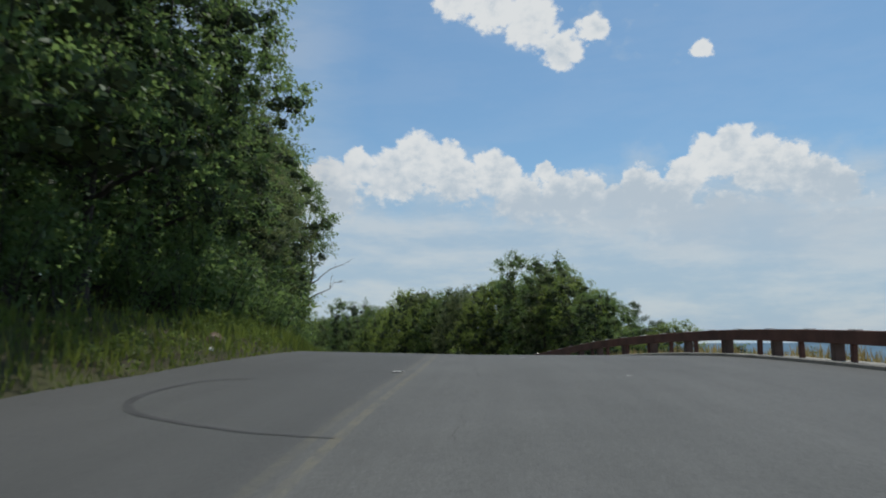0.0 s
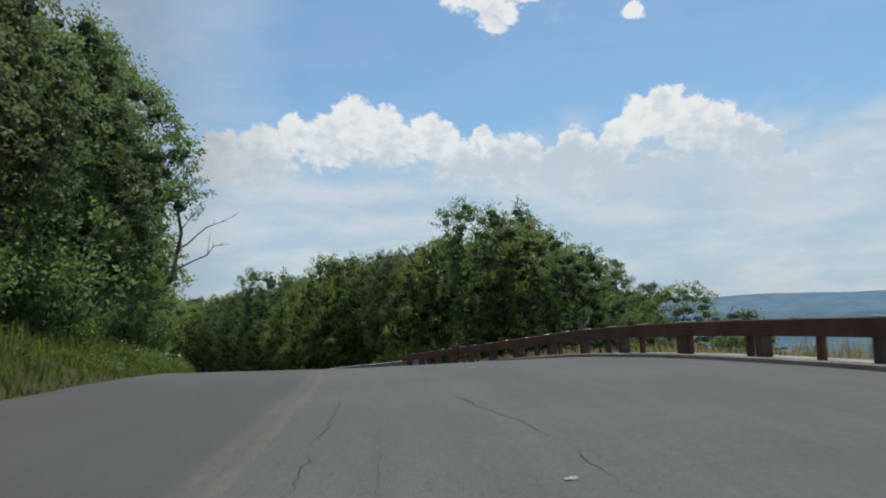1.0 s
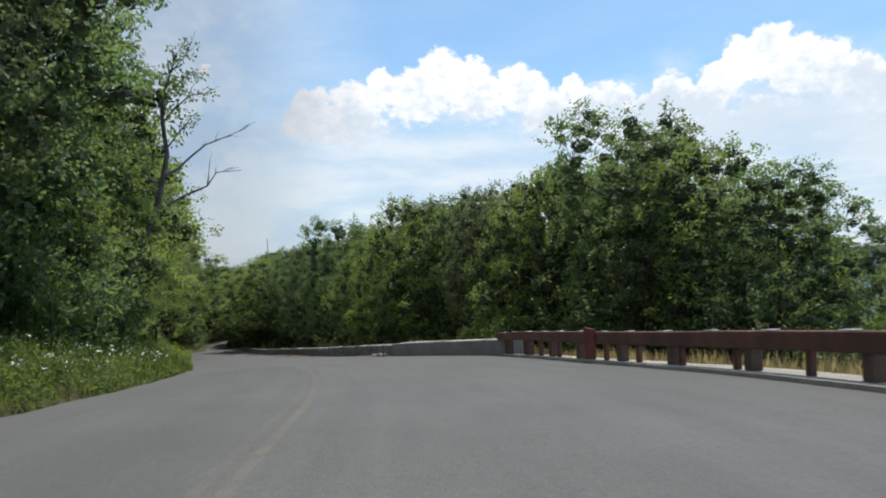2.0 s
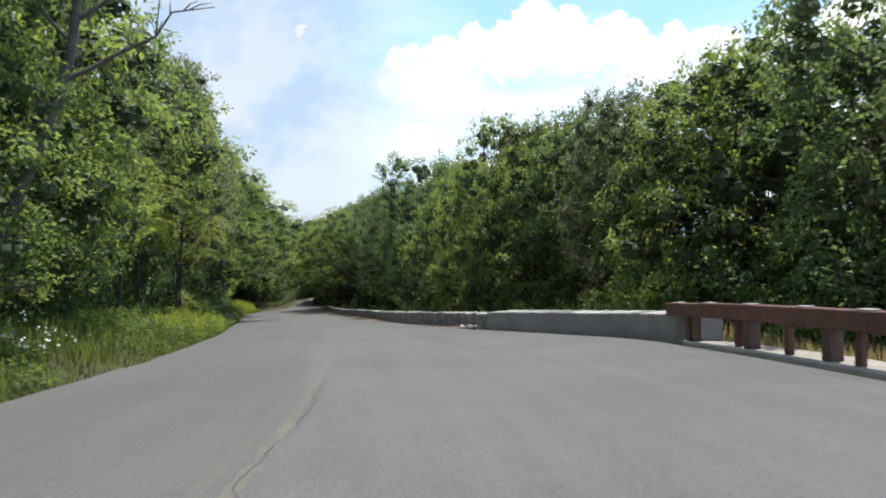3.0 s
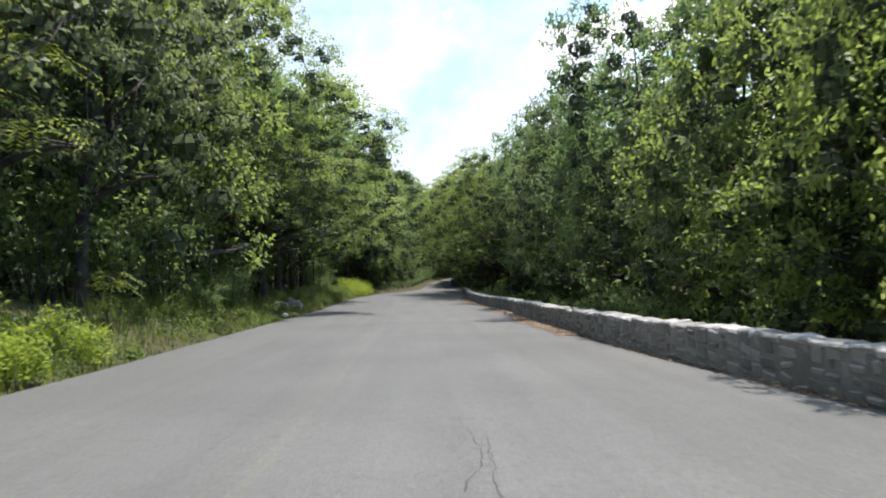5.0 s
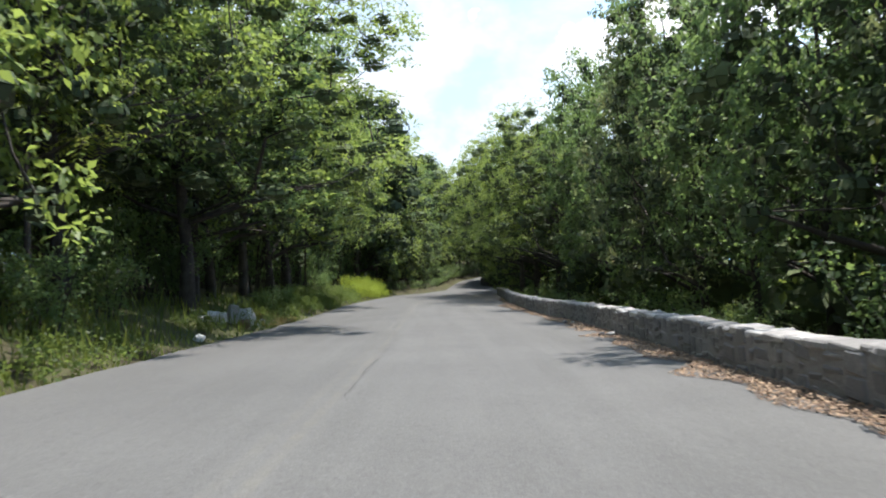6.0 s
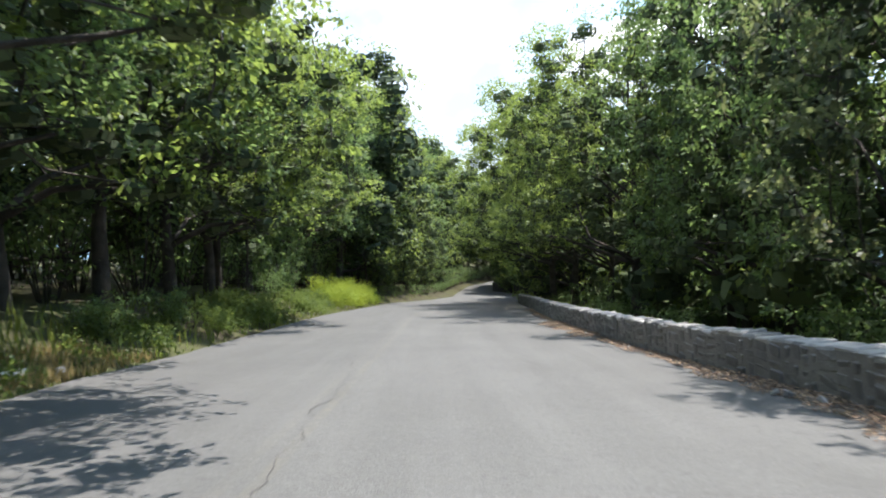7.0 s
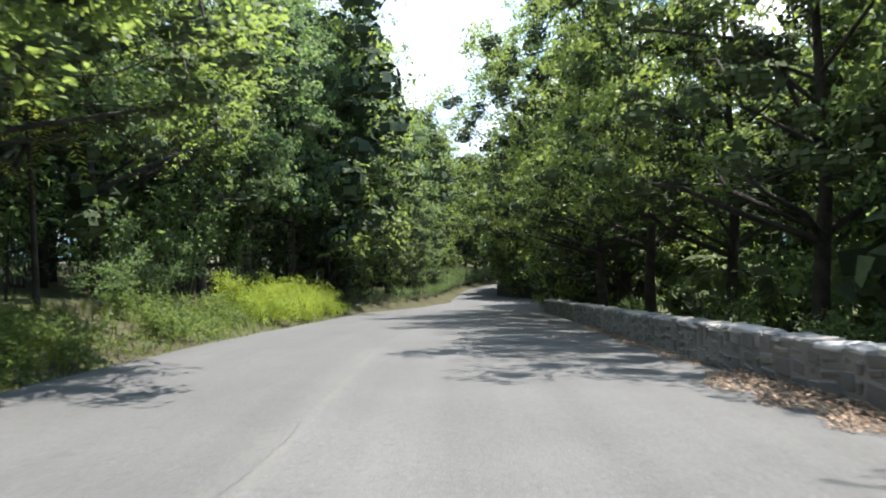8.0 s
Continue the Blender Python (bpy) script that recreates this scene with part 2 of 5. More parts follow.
M_PINE = material("pine needles", leafy((0.030, 0.052, 0.026), (0.085, 0.115, 0.058), (0.16, 0.22, 0.07), 0.5))
M_LIME = material("young leaves", leafy((0.044, 0.078, 0.022), (0.128, 0.172, 0.052), (0.29, 0.38, 0.08)))
M_FROND = material("feathered leaves", leafy((0.12, 0.165, 0.03), (0.30, 0.35, 0.07), (0.50, 0.58, 0.08)))
M_GREY = material("greyish leaves", leafy((0.05, 0.07, 0.038), (0.16, 0.185, 0.10), (0.30, 0.35, 0.13), 0.5, 0.06))
M_GRASS = material("grass", leafy((0.045, 0.080, 0.018), (0.140, 0.180, 0.042), (0.26, 0.31, 0.06), 0.6, 0.06))
M_STRAW = material("dry grass", leafy((0.22, 0.165, 0.07), (0.40, 0.31, 0.15), (0.45, 0.36, 0.15), 0.7))
M_YELLOW = material("goldenrod leaves", leafy((0.12, 0.185, 0.025), (0.26, 0.335, 0.05), (0.44, 0.52, 0.06), 0.6))
M_LITTER = material("leaf litter", varied((0.12, 0.075, 0.046), (0.36, 0.255, 0.16), 5.0, 0.9, 0.3, 30.0, 0.01, 0.7))
M_FLOWER = material("white flower", varied((0.7, 0.7, 0.66), (0.85, 0.85, 0.8), 5.0, 0.8, 0.1))
M_BLOCK = material("concrete block", varied((0.34, 0.33, 0.31), (0.60, 0.585, 0.56), 3.0, 0.9, 0.5, 30.0, 0.01, 0.5))
M_ROCK = material("pale rock", varied((0.45, 0.43, 0.39), (0.72, 0.70, 0.66), 3.0, 0.85, 0.5, 24.0, 0.02))
M_BROWN = material("brown rock", varied((0.13, 0.085, 0.06), (0.24, 0.165, 0.12), 3.0, 0.9, 0.5, 24.0, 0.02))
M_TAR = material("tar", varied((0.030, 0.029, 0.027), (0.070, 0.067, 0.062), 2.0, 0.85, 0.2))
M_RUBBER = material("tyre mark", varied((0.028, 0.028, 0.027), (0.052, 0.051, 0.050), 3.0, 0.85, 0.2, 40.0, 0.004))
M_PAPER = material("scrap of paper", varied((0.46, 0.44, 0.40), (0.62, 0.60, 0.57), 8.0, 0.8, 0.2))
M_MAST = material("mast steel", varied((0.25, 0.25, 0.26), (0.35, 0.35, 0.36), 1.0, 0.6, 0.1))
M_HILL = material("far ridge in haze blue", distant((0.20, 0.33, 0.47), (0.245, 0.385, 0.53)))
M_VALLEY = material("far woods in haze blue", distant((0.155, 0.265, 0.36), (0.21, 0.33, 0.43)))

# ---- the lie of the land ----
# the driving line on the road: x, y, height
LINE = [
    (-1.5, -56, -3.1), (-1.2, -28, -1.25), (-0.7, -14, -0.62), (0.0, 0.0, 0.0), (0.37, 7.1, 0.31), (0.86, 13.6, 0.54), (1.1, 20.3, 0.61), (0.95, 26.4, 0.40), (0.3, 32.3, 0.0),
    (-0.47, 37.7, -0.51), (-1.78, 43.6, -1.17), (-3.54, 49.7, -1.86), (-5.72, 55.7, -2.62), (-8.2, 61.9, -3.42), (-10.9, 68.1, -4.24),
    (-13.74, 74.3, -5.06), (-19.4, 86.8, -6.61), (-25.8, 100.3, -8.33), (-31.6, 113.1, -9.75), (-36.9, 126.4, -11.3), (-42.1, 139.5, -12.75),
    (-47.0, 152.9, -14.15), (-51.2, 166.6, -15.45), (-53.8, 180.7, -16.5), (-54.3, 196, -17.3), (-51, 213, -17.9), (-45, 228, -18.2),
]


def glide(points, step=0.5):
    """A smooth line through points, in even steps."""
    p = np.array(points, float)
    p = np.vstack([2 * p[0] - p[1], p, 2 * p[-1] - p[-2]])
    out = []
    for i in range(1, len(p) - 2):
        count = max(2, int(np.linalg.norm(p[i + 1] - p[i]) / step))
        t = (np.arange(count) / count)[:, None]
        m1, m2 = (p[i + 1] - p[i - 1]) / 2, (p[i + 2] - p[i]) / 2
        out.append((2 * t**3 - 3 * t**2 + 1) * p[i] + (t**3 - 2 * t**2 + t) * m1 + (3 * t**2 - 2 * t**3) * p[i + 1] + (t**3 - t**2) * m2)
    return np.vstack(out + [p[-2:-1]])


AXIS = glide(LINE)
STEP = np.r_[0, np.cumsum(np.hypot(*np.diff(AXIS[:, :2], axis=0).T))]
STEP -= STEP[np.argmin(np.hypot(AXIS[:, 0], AXIS[:, 1]))]
HEAD = np.gradient(AXIS[:, :2], axis=0)
HEAD /= np.linalg.norm(HEAD, axis=1)[:, None]

# the right-hand edge: rail, then wall
EDGE_S = [-56, -10, 12, 20, 25, 30, 35, 40, 45, 50, 53, 56, 60, 63, 68, 75, 80, 86, 92, 98, 105, 112, 118, 130, 142.6, 147, 158, 165, 172, 178, 200, 230]
EDGE_U = [9.5, 9.0, 7.9, 7.0, 6.5, 6.1, 6.0, 5.75, 5.8, 6.2, 6.5, 6.35, 5.45, 4.78, 4.4, 4.1, 3.9, 3.75, 3.9, 4.2, 4.1, 4.0, 4.0, 4.25, 4.05, 5.6, 6.5, 6.1, 3.6, 1.0, 1.0, 2.5]
LEFT_S = [-56, 0, 8, 14, 20, 26, 34, 44, 52, 60, 80, 100, 115, 130, 140, 148, 158, 175, 190, 230]
LEFT_U = [-6.2, -6.0, -5.7, -5.5, -5.3, -5.3, -5.25, -5.0, -4.9, -5.1, -5.3, -5.35, -5.4, -5.2, -5.0, -2.7, -1.4, -2.4, -4.2, -4.4]


def right_edge(s):
    return np.interp(s, EDGE_S, EDGE_U)


def left_edge(s):
    return np.interp(s, LEFT_S, LEFT_U)


def slope(s):
    """Degrees by which the road climbs."""
    return math.degrees(math.atan((np.interp(s + 1, STEP, AXIS[:, 2]) - np.interp(s - 1, STEP, AXIS[:, 2])) / 2))


def edge_turn(s):
    """Degrees by which the right-hand edge is turned against the road."""
    return -math.degrees(math.atan((right_edge(s + 1) - right_edge(s - 1)) / 2))


def ease(x):
    x = np.clip(x, 0, 1)
    return x * x * (3 - 2 * x)


def crossfall(s, u):
    """The road's fall to the right, gentle over the crest and steeper down the hill."""
    left, right = np.interp(s, (24, 50), (0.021, 0.040)), np.interp(s, (34, 52), (0.004, 0.0385))
    return np.where(u < 0, -left * np.maximum(u, -9), -right * np.minimum(u, 9))


def rise(s, u):
    """How far the ground beside the road lies over or under the road's own surface."""
    left = np.maximum(0, left_edge(s) - 0.1 - u)
    right = np.maximum(0, u - right_edge(s) - 1.0)
    up = 0.55 * ease(left / 3.2) + 0.11 * np.minimum(left, 40) - 0.16 * np.maximum(0, left - 70)
    down = 0.30 * np.minimum(right, 40) + 0.22 * np.maximum(0, right - 40)
    ahead = 0.16 * np.maximum(0, s - 236) + 0.10 * np.maximum(0, -50 - s)
    return up - down - ahead


def at(s, u, lift=0.0, side=True):
    """The place s metres along the road and u metres to the right of the driving line."""
    x, y, z = (np.interp(s, STEP, AXIS[:, i]) for i in range(3))
    hx, hy = np.interp(s, STEP, HEAD[:, 0]), np.interp(s, STEP, HEAD[:, 1])
    return np.stack([x + u * hy, y - u * hx, z + crossfall(s, u) + (rise(s, u) if side else 0.0) + lift], -1)


def heading(s):
    """Degrees by which the road is turned to the left of +y."""
    return math.degrees(math.atan2(-np.interp(s, STEP, HEAD[:, 0]), np.interp(s, STEP, HEAD[:, 1])))


# ---- building blocks ----
def mesh_of(name, verts, faces, mats=(), smooth=False):
    me = bpy.data.meshes.new(name)
    me.from_pydata([tuple(v) for v in verts], [], [tuple(f) for f in faces])
    for m in mats:
        me.materials.append(m)
    if smooth:
        me.polygons.foreach_set("use_smooth", [True] * len(me.polygons))
    me.update()
    return me


def part(name, me, parent, label="", kind=""):
    ob = new(name, me)
    ob.parent = parent
    return tagged(ob, label, "", "", kind)


def empty(name, m=None):
    ob = new(name)
    ob.empty_display_size = 0.2
    if m is not None:
        ob.matrix_world = m
    return ob


def strip(rows):
    """Faces for a grid of rows x columns of points."""
    r, c = rows
    return [(i * c + j, i * c + j + 1, (i + 1) * c + j + 1, (i + 1) * c + j) for i in range(r - 1) for j in range(c - 1)]


def sweep(stations, profile):
    """A closed profile of (u, z) carried along the road at the given (s, u) stations, with end faces."""
    verts, c = [], len(profile)
    for s, u in stations:
        for du, dz in profile:
            p = at(s, u, 0, False)
            q = at(s, u + du, 0, False)
            verts.append((q[0], q[1], p[2] + dz))
    faces = [(i * c + j, (i + 1) * c + j, (i + 1) * c + (j + 1) % c, i * c + (j + 1) % c) for i in range(len(stations) - 1) for j in range(c)]
    last = (len(stations) - 1) * c
    return verts, faces + [tuple(range(c)), tuple(last + j for j in reversed(range(c)))]


def box_mesh(name, sx, sy, sz, mats, bevel=0.01, jitter=0.0, seed=0, base=False):
    """A bevelled block, worn by jitter; base: it stands on its origin."""
    bm = bmesh.new()
    bmesh.ops.create_cube(bm, size=1.0)
    rnd = random.Random(seed)
    for v in bm.verts:
        v.co = Vector((v.co.x * sx, v.co.y * sy, v.co.z * sz)) + Vector([rnd.uniform(-jitter, jitter) for _ in range(3)])
        if base:
            v.co.z += sz / 2
    bmesh.ops.bevel(bm, geom=bm.edges[:], offset=bevel, segments=1, affect="EDGES", clamp_overlap=True)
    me = bpy.data.meshes.new(name)
    bm.to_mesh(me)
    bm.free()
    for m in mats:
        me.materials.append(m)
    return me


def rock_mesh(name, size, mats, seed, flat=0.7):
    bm = bmesh.new()
    bmesh.ops.create_icosphere(bm, subdivisions=2, radius=1.0)
    for v in bm.verts:
        k = 1 + 0.45 * noise.noise(v.co * 1.1 + Vector((seed * 7.3, 0, 0))) + 0.12 * noise.noise(v.co * 3.1 + Vector((0, seed, 0)))
        v.co = Vector((v.co.x * size * k, v.co.y * size * k * 0.8, v.co.z * size * k * flat))
    me = bpy.data.meshes.new(name)
    bm.to_mesh(me)
    bm.free()
    for m in mats:
        me.materials.append(m)
    return me


def tube(verts, faces, line, radii, sides=6):
    """Adds a tapering tube along a line of points."""
    start = len(verts)
    line = [Vector(p) for p in line]
    for i, p in enumerate(line):
        d = (line[min(i + 1, len(line) - 1)] - line[max(i - 1, 0)]).normalized()
        x = d.orthogonal().normalized()
        y = d.cross(x)
        for j in range(sides):
            w = math.tau * j / sides
            verts.append(p + (x * math.cos(w) + y * math.sin(w)) * radii[i])
    for i in range(len(line) - 1):
        for j in range(sides):
            q = start + i * sides
            faces.append((q + j, q + (j + 1) % sides, q + sides + (j + 1) % sides, q + sides + j))
    faces.append(tuple(start + (len(line) - 1) * sides + j for j in range(sides)))


def leaf_cloud(rng, centres, radii, per, size, droop=0.35, long=1.75):
    """Leaves in clumps: pointed, folded blades, strewn round the centres."""
    centres, radii = np.repeat(centres, per, 0), np.repeat(radii, per)
    count = len(centres)
    off = rng.normal(size=(count, 3))
    off /= np.linalg.norm(off, axis=1)[:, None]
    off *= (rng.random(count) ** 0.45 * radii)[:, None]
    off[:, 2] *= 0.62
    p = centres + off
    d = off / (radii[:, None] + 1e-6) + rng.normal(size=(count, 3)) * 0.75
    d[:, 2] -= droop
    d /= np.linalg.norm(d, axis=1)[:, None]
    up = rng.normal(size=(count, 3)) * 0.55 + [0, 0, 1.0]
    side = np.cross(d, up)
    side /= np.linalg.norm(side, axis=1)[:, None] + 1e-6
    face = np.cross(side, d)
    s = (size * rng.uniform(0.65, 1.35, count))[:, None]
    w = s / long
    v = np.stack([p, p + d * s * 0.5 + side * w * 0.5 + face * s * 0.10, p + d * s - face * s * 0.08, p + d * s * 0.5 - side * w * 0.5 + face * s * 0.10], 1)
    return v.reshape(-1, 3)


def quads_mesh(name, v, mats):
    """Many loose four-cornered blades as one mesh."""
    me = bpy.data.meshes.new(name)
    count = len(v) // 4
    me.vertices.add(len(v))
    me.vertices.foreach_set("co", np.asarray(v, np.float32).ravel())
    me.loops.add(len(v))
    me.loops.foreach_set("vertex_index", np.arange(len(v), dtype=np.int32))
    me.polygons.add(count)
    me.polygons.foreach_set("loop_start", np.arange(count, dtype=np.int32) * 4)
    for m in mats:
        me.materials.append(m)
    me.update(calc_edges=True)
    me.validate()
    return me


# ---- ground, road, verges ----
def spaced(lo, hi, fine_lo, fine_hi, fine_step, grow=1.22):
    mid = list(np.arange(fine_lo, fine_hi + 0.01, fine_step))
    step, x, below = fine_step, fine_lo, []
    while x > lo:
        step *= grow
        x -= step
        below.append(max(x, lo))
    step, x, above = fine_step, fine_hi, []
    while x < hi:
        step *= grow
        x += step
        above.append(min(x, hi))
    return np.array(below[::-1] + mid + above)


def build_ground():
    xs, ys = spaced(-4200, 4200, -75, 40, 1.25), spaced(-4200, 4200, -20, 215, 1.5)
    gx, gy = np.meshgrid(xs, ys)
    flat_xy = np.stack([gx.ravel(), gy.ravel()], 1)
    z = np.empty(len(flat_xy))
    for i in range(0, len(flat_xy), 2000):
        q = flat_xy[i : i + 2000]
        near = AXIS[::3, :2]
        k = 3 * np.argmin(((q[:, None] - near[None]) ** 2).sum(-1), 1)
        d = q - AXIS[k, :2]
        along, u = (d * HEAD[k]).sum(1), d[:, 0] * HEAD[k, 1] - d[:, 1] * HEAD[k, 0]
        s = STEP[k] + along
        far = np.hypot(d[:, 0], d[:, 1]) > 60
        u = np.where(far & (np.abs(along) > np.abs(u)), np.sign(u + 1e-9) * np.hypot(u, 0.3 * along), u)
        h = np.interp(s, STEP, AXIS[:, 2]) + crossfall(s, u) + rise(s, u)
        under = (u > left_edge(s) - 0.25) & (u < right_edge(s) + 0.9)
        rough = np.array([noise.noise(Vector((x * 0.4, y * 0.4, 0))) for x, y in q]) * 0.10
        h = np.where(under, h - 0.22, h + rough)
        z[i : i + 2000] = np.maximum(h, -190 + 6 * rough)
    me = mesh_of("ground", np.c_[flat_xy, z], strip((len(ys), len(xs))), [M_SOIL], True)
    tagged(new("ground", me), "wooded hillside soil with patches of grass", "ground", "", "structure")


def build_road():
    ss = np.arange(-50, 226, 0.5)
    cols = 17
    verts, lane = [], []
    for s in ss:
        lo, hi = left_edge(s) + 0.12 * noise.noise(Vector((s * 0.5, 0, 3))), right_edge(s)
        for j in range(cols):
            u = lo + (hi - lo) * j / (cols - 1)
            verts.append(at(s, u, 0.0, False))
            lane.append((s, u))
    faces = strip((len(ss), cols))
    me = mesh_of("road", verts, [f[::-1] for f in faces], [M_ASPHALT], True)
    uv = me.uv_layers.new(name="lane")
    for loop in me.loops:
        uv.data[loop.index].uv = lane[loop.vertex_index]
    tagged(new("road", me), "grey weathered asphalt road with faded double yellow line", "road", "", "structure")


build_ground()
build_road()


def build_shoulder():
    """The dusty strip with its low kerb that the rail stands on."""
    ss = np.arange(-45, 52.9, 0.75)
    verts = []
    for s in ss:
        e_ = right_edge(s)
        for du, dz in ((0.06, 0.075), (0.55, 0.085), (1.1, 0.05), (1.5, -0.06)):
            p = at(s, e_ + du, 0, False)
            verts.append((p[0], p[1], p[2] + dz + 0.012 * noise.noise(Vector((s * 2, du * 4, 0)))))
    me = mesh_of("shoulder", verts, [f[::-1] for f in strip((len(ss), 4))], [M_GRAVEL], True)
    tagged(new("shoulder", me), "pale dusty gravel shoulder under the guard rail", "shoulder", "", "structure")
    st = [(s, right_edge(s)) for s in np.arange(-45, 52.7, 1.0)]
    v, f = sweep(st, [(-0.04, -0.1), (-0.03, 0.075), (0.0, 0.095), (0.09, 0.095), (0.11, -0.1)])
    tagged(new("kerb", mesh_of("kerb", v, f, [M_KERB])), "low worn concrete kerb along the road", "kerb", "", "structure")


build_shoulder()


# ---- far distance ----
def build_ridge(name, label, dist, z_lo, heights, mat, seed):
    verts, c = [], 160
    for j in range(c + 1):
        w = radians(-70 + 150 * j / c)
        x, y = dist * math.sin(w), dist * math.cos(w)
        k = np.interp(math.degrees(w), [h[0] for h in heights], [h[1] for h in heights])
        k += 9 * noise.fractal(Vector((w * 9, seed, 0)), 1.0, 2.0, 5)
        verts += [(x * 0.8, y * 0.8, z_lo), (x * 0.93, y * 0.93, z_lo + 0.6 * (k - z_lo)), (x, y, k), (x * 1.1, y * 1.1, z_lo)]
    me = mesh_of(name, verts, strip((c + 1, 4)), [mat], True)
    tagged(new(name, me), label, "hills", "", "structure")


build_ridge("backdrop", "wooded ridge on the horizon, haze put into its glowing blue", 3600, -260, ((-70, -30), (-16, -22), (-8, -30), (8, -30), (20, -52), (30, -38), (40, -34), (80, -40)), M_HILL, 3)
build_ridge("backdrop_valley", "wooded valley below the road, haze put into its glowing blue", 2100, -230, ((-70, -90), (-16, -90), (5, -80), (20, -75), (32, -70), (80, -80)), M_VALLEY, 8)


# ---- guard rail ----
def build_rail():
    rail = empty("guard_rail", pose(*at(25, right_edge(25) + 0.2)))
    tagged(rail, "long rust-brown weathering steel guard rail on posts", "guard rail", "", "thing")
    inv = rail.matrix_world.inverted()

    def local(me):
        me.transform(inv)
        return me

    def lift(s):
        """The rail rises a little towards the wall."""
        return float(np.interp(s, (40, 51), (0.0, 0.16)))

    st = [(s, right_edge(s) + 0.16) for s in np.arange(-32, 53.3, 0.6)]
    prof = [(0.0, 0.46), (-0.012, 0.48), (-0.012, 0.745), (0.0, 0.76), (0.17, 0.76), (0.18, 0.745), (0.18, 0.48), (0.17, 0.46)]
    v, f = sweep(st, prof)
    v = [(q[0], q[1], q[2] + lift(st[i // len(prof)][0])) for i, q in enumerate(v)]
    beam = part("rail_beam", local(mesh_of("rail_beam", v, f, [M_RUST])), rail)
    narrow = box_mesh("post", 0.11, 0.13, 0.80, [M_RUST], 0.012)
    wide = box_mesh("wide_post", 0.24, 0.20, 0.80, [M_POST], 0.02, 0.006, 4)
    plate = box_mesh("plate", 0.16, 0.30, 0.016, [M_PLATE], 0.004)
    rnd = random.Random(5)
    for name, me, gap, first, du, z in (("post", narrow, 1.75, -31.5, 0.27, 0.10), ("wide_post", wide, 2.45, -30.9, 0.30, 0.08), ("plate", plate, 1.55, -31.0, 0.245, 0.775)):
        s = first
        while s < 52.8:
            p = at(s, right_edge(s) + du, 0, False)
            lean = rnd.uniform(-1.2, 1.2) if name != "plate" else 0
            ob = part(name, me, beam if name == "plate" else rail)
            ob.matrix_local = inv @ pose(p[0], p[1], p[2] + (z + 0.25 if name != "plate" else z) + lift(s), lean if name != "plate" else slope(s), lean, heading(s) + rnd.uniform(-2, 2))
            s += gap + rnd.uniform(-0.12, 0.12)
    p = at(44.0, right_edge(44.0) + 0.1, 0, False)
    panel = part("panel", box_mesh("panel", 0.05, 0.66, 0.95, [M_RED], 0.012, 0.006, 2), rail, "broad rust-red steel panel")
    panel.matrix_local = inv @ pose(p[0], p[1], p[2] + 0.45, 0, 0, heading(44.0) + edge_turn(44.0))


build_rail()


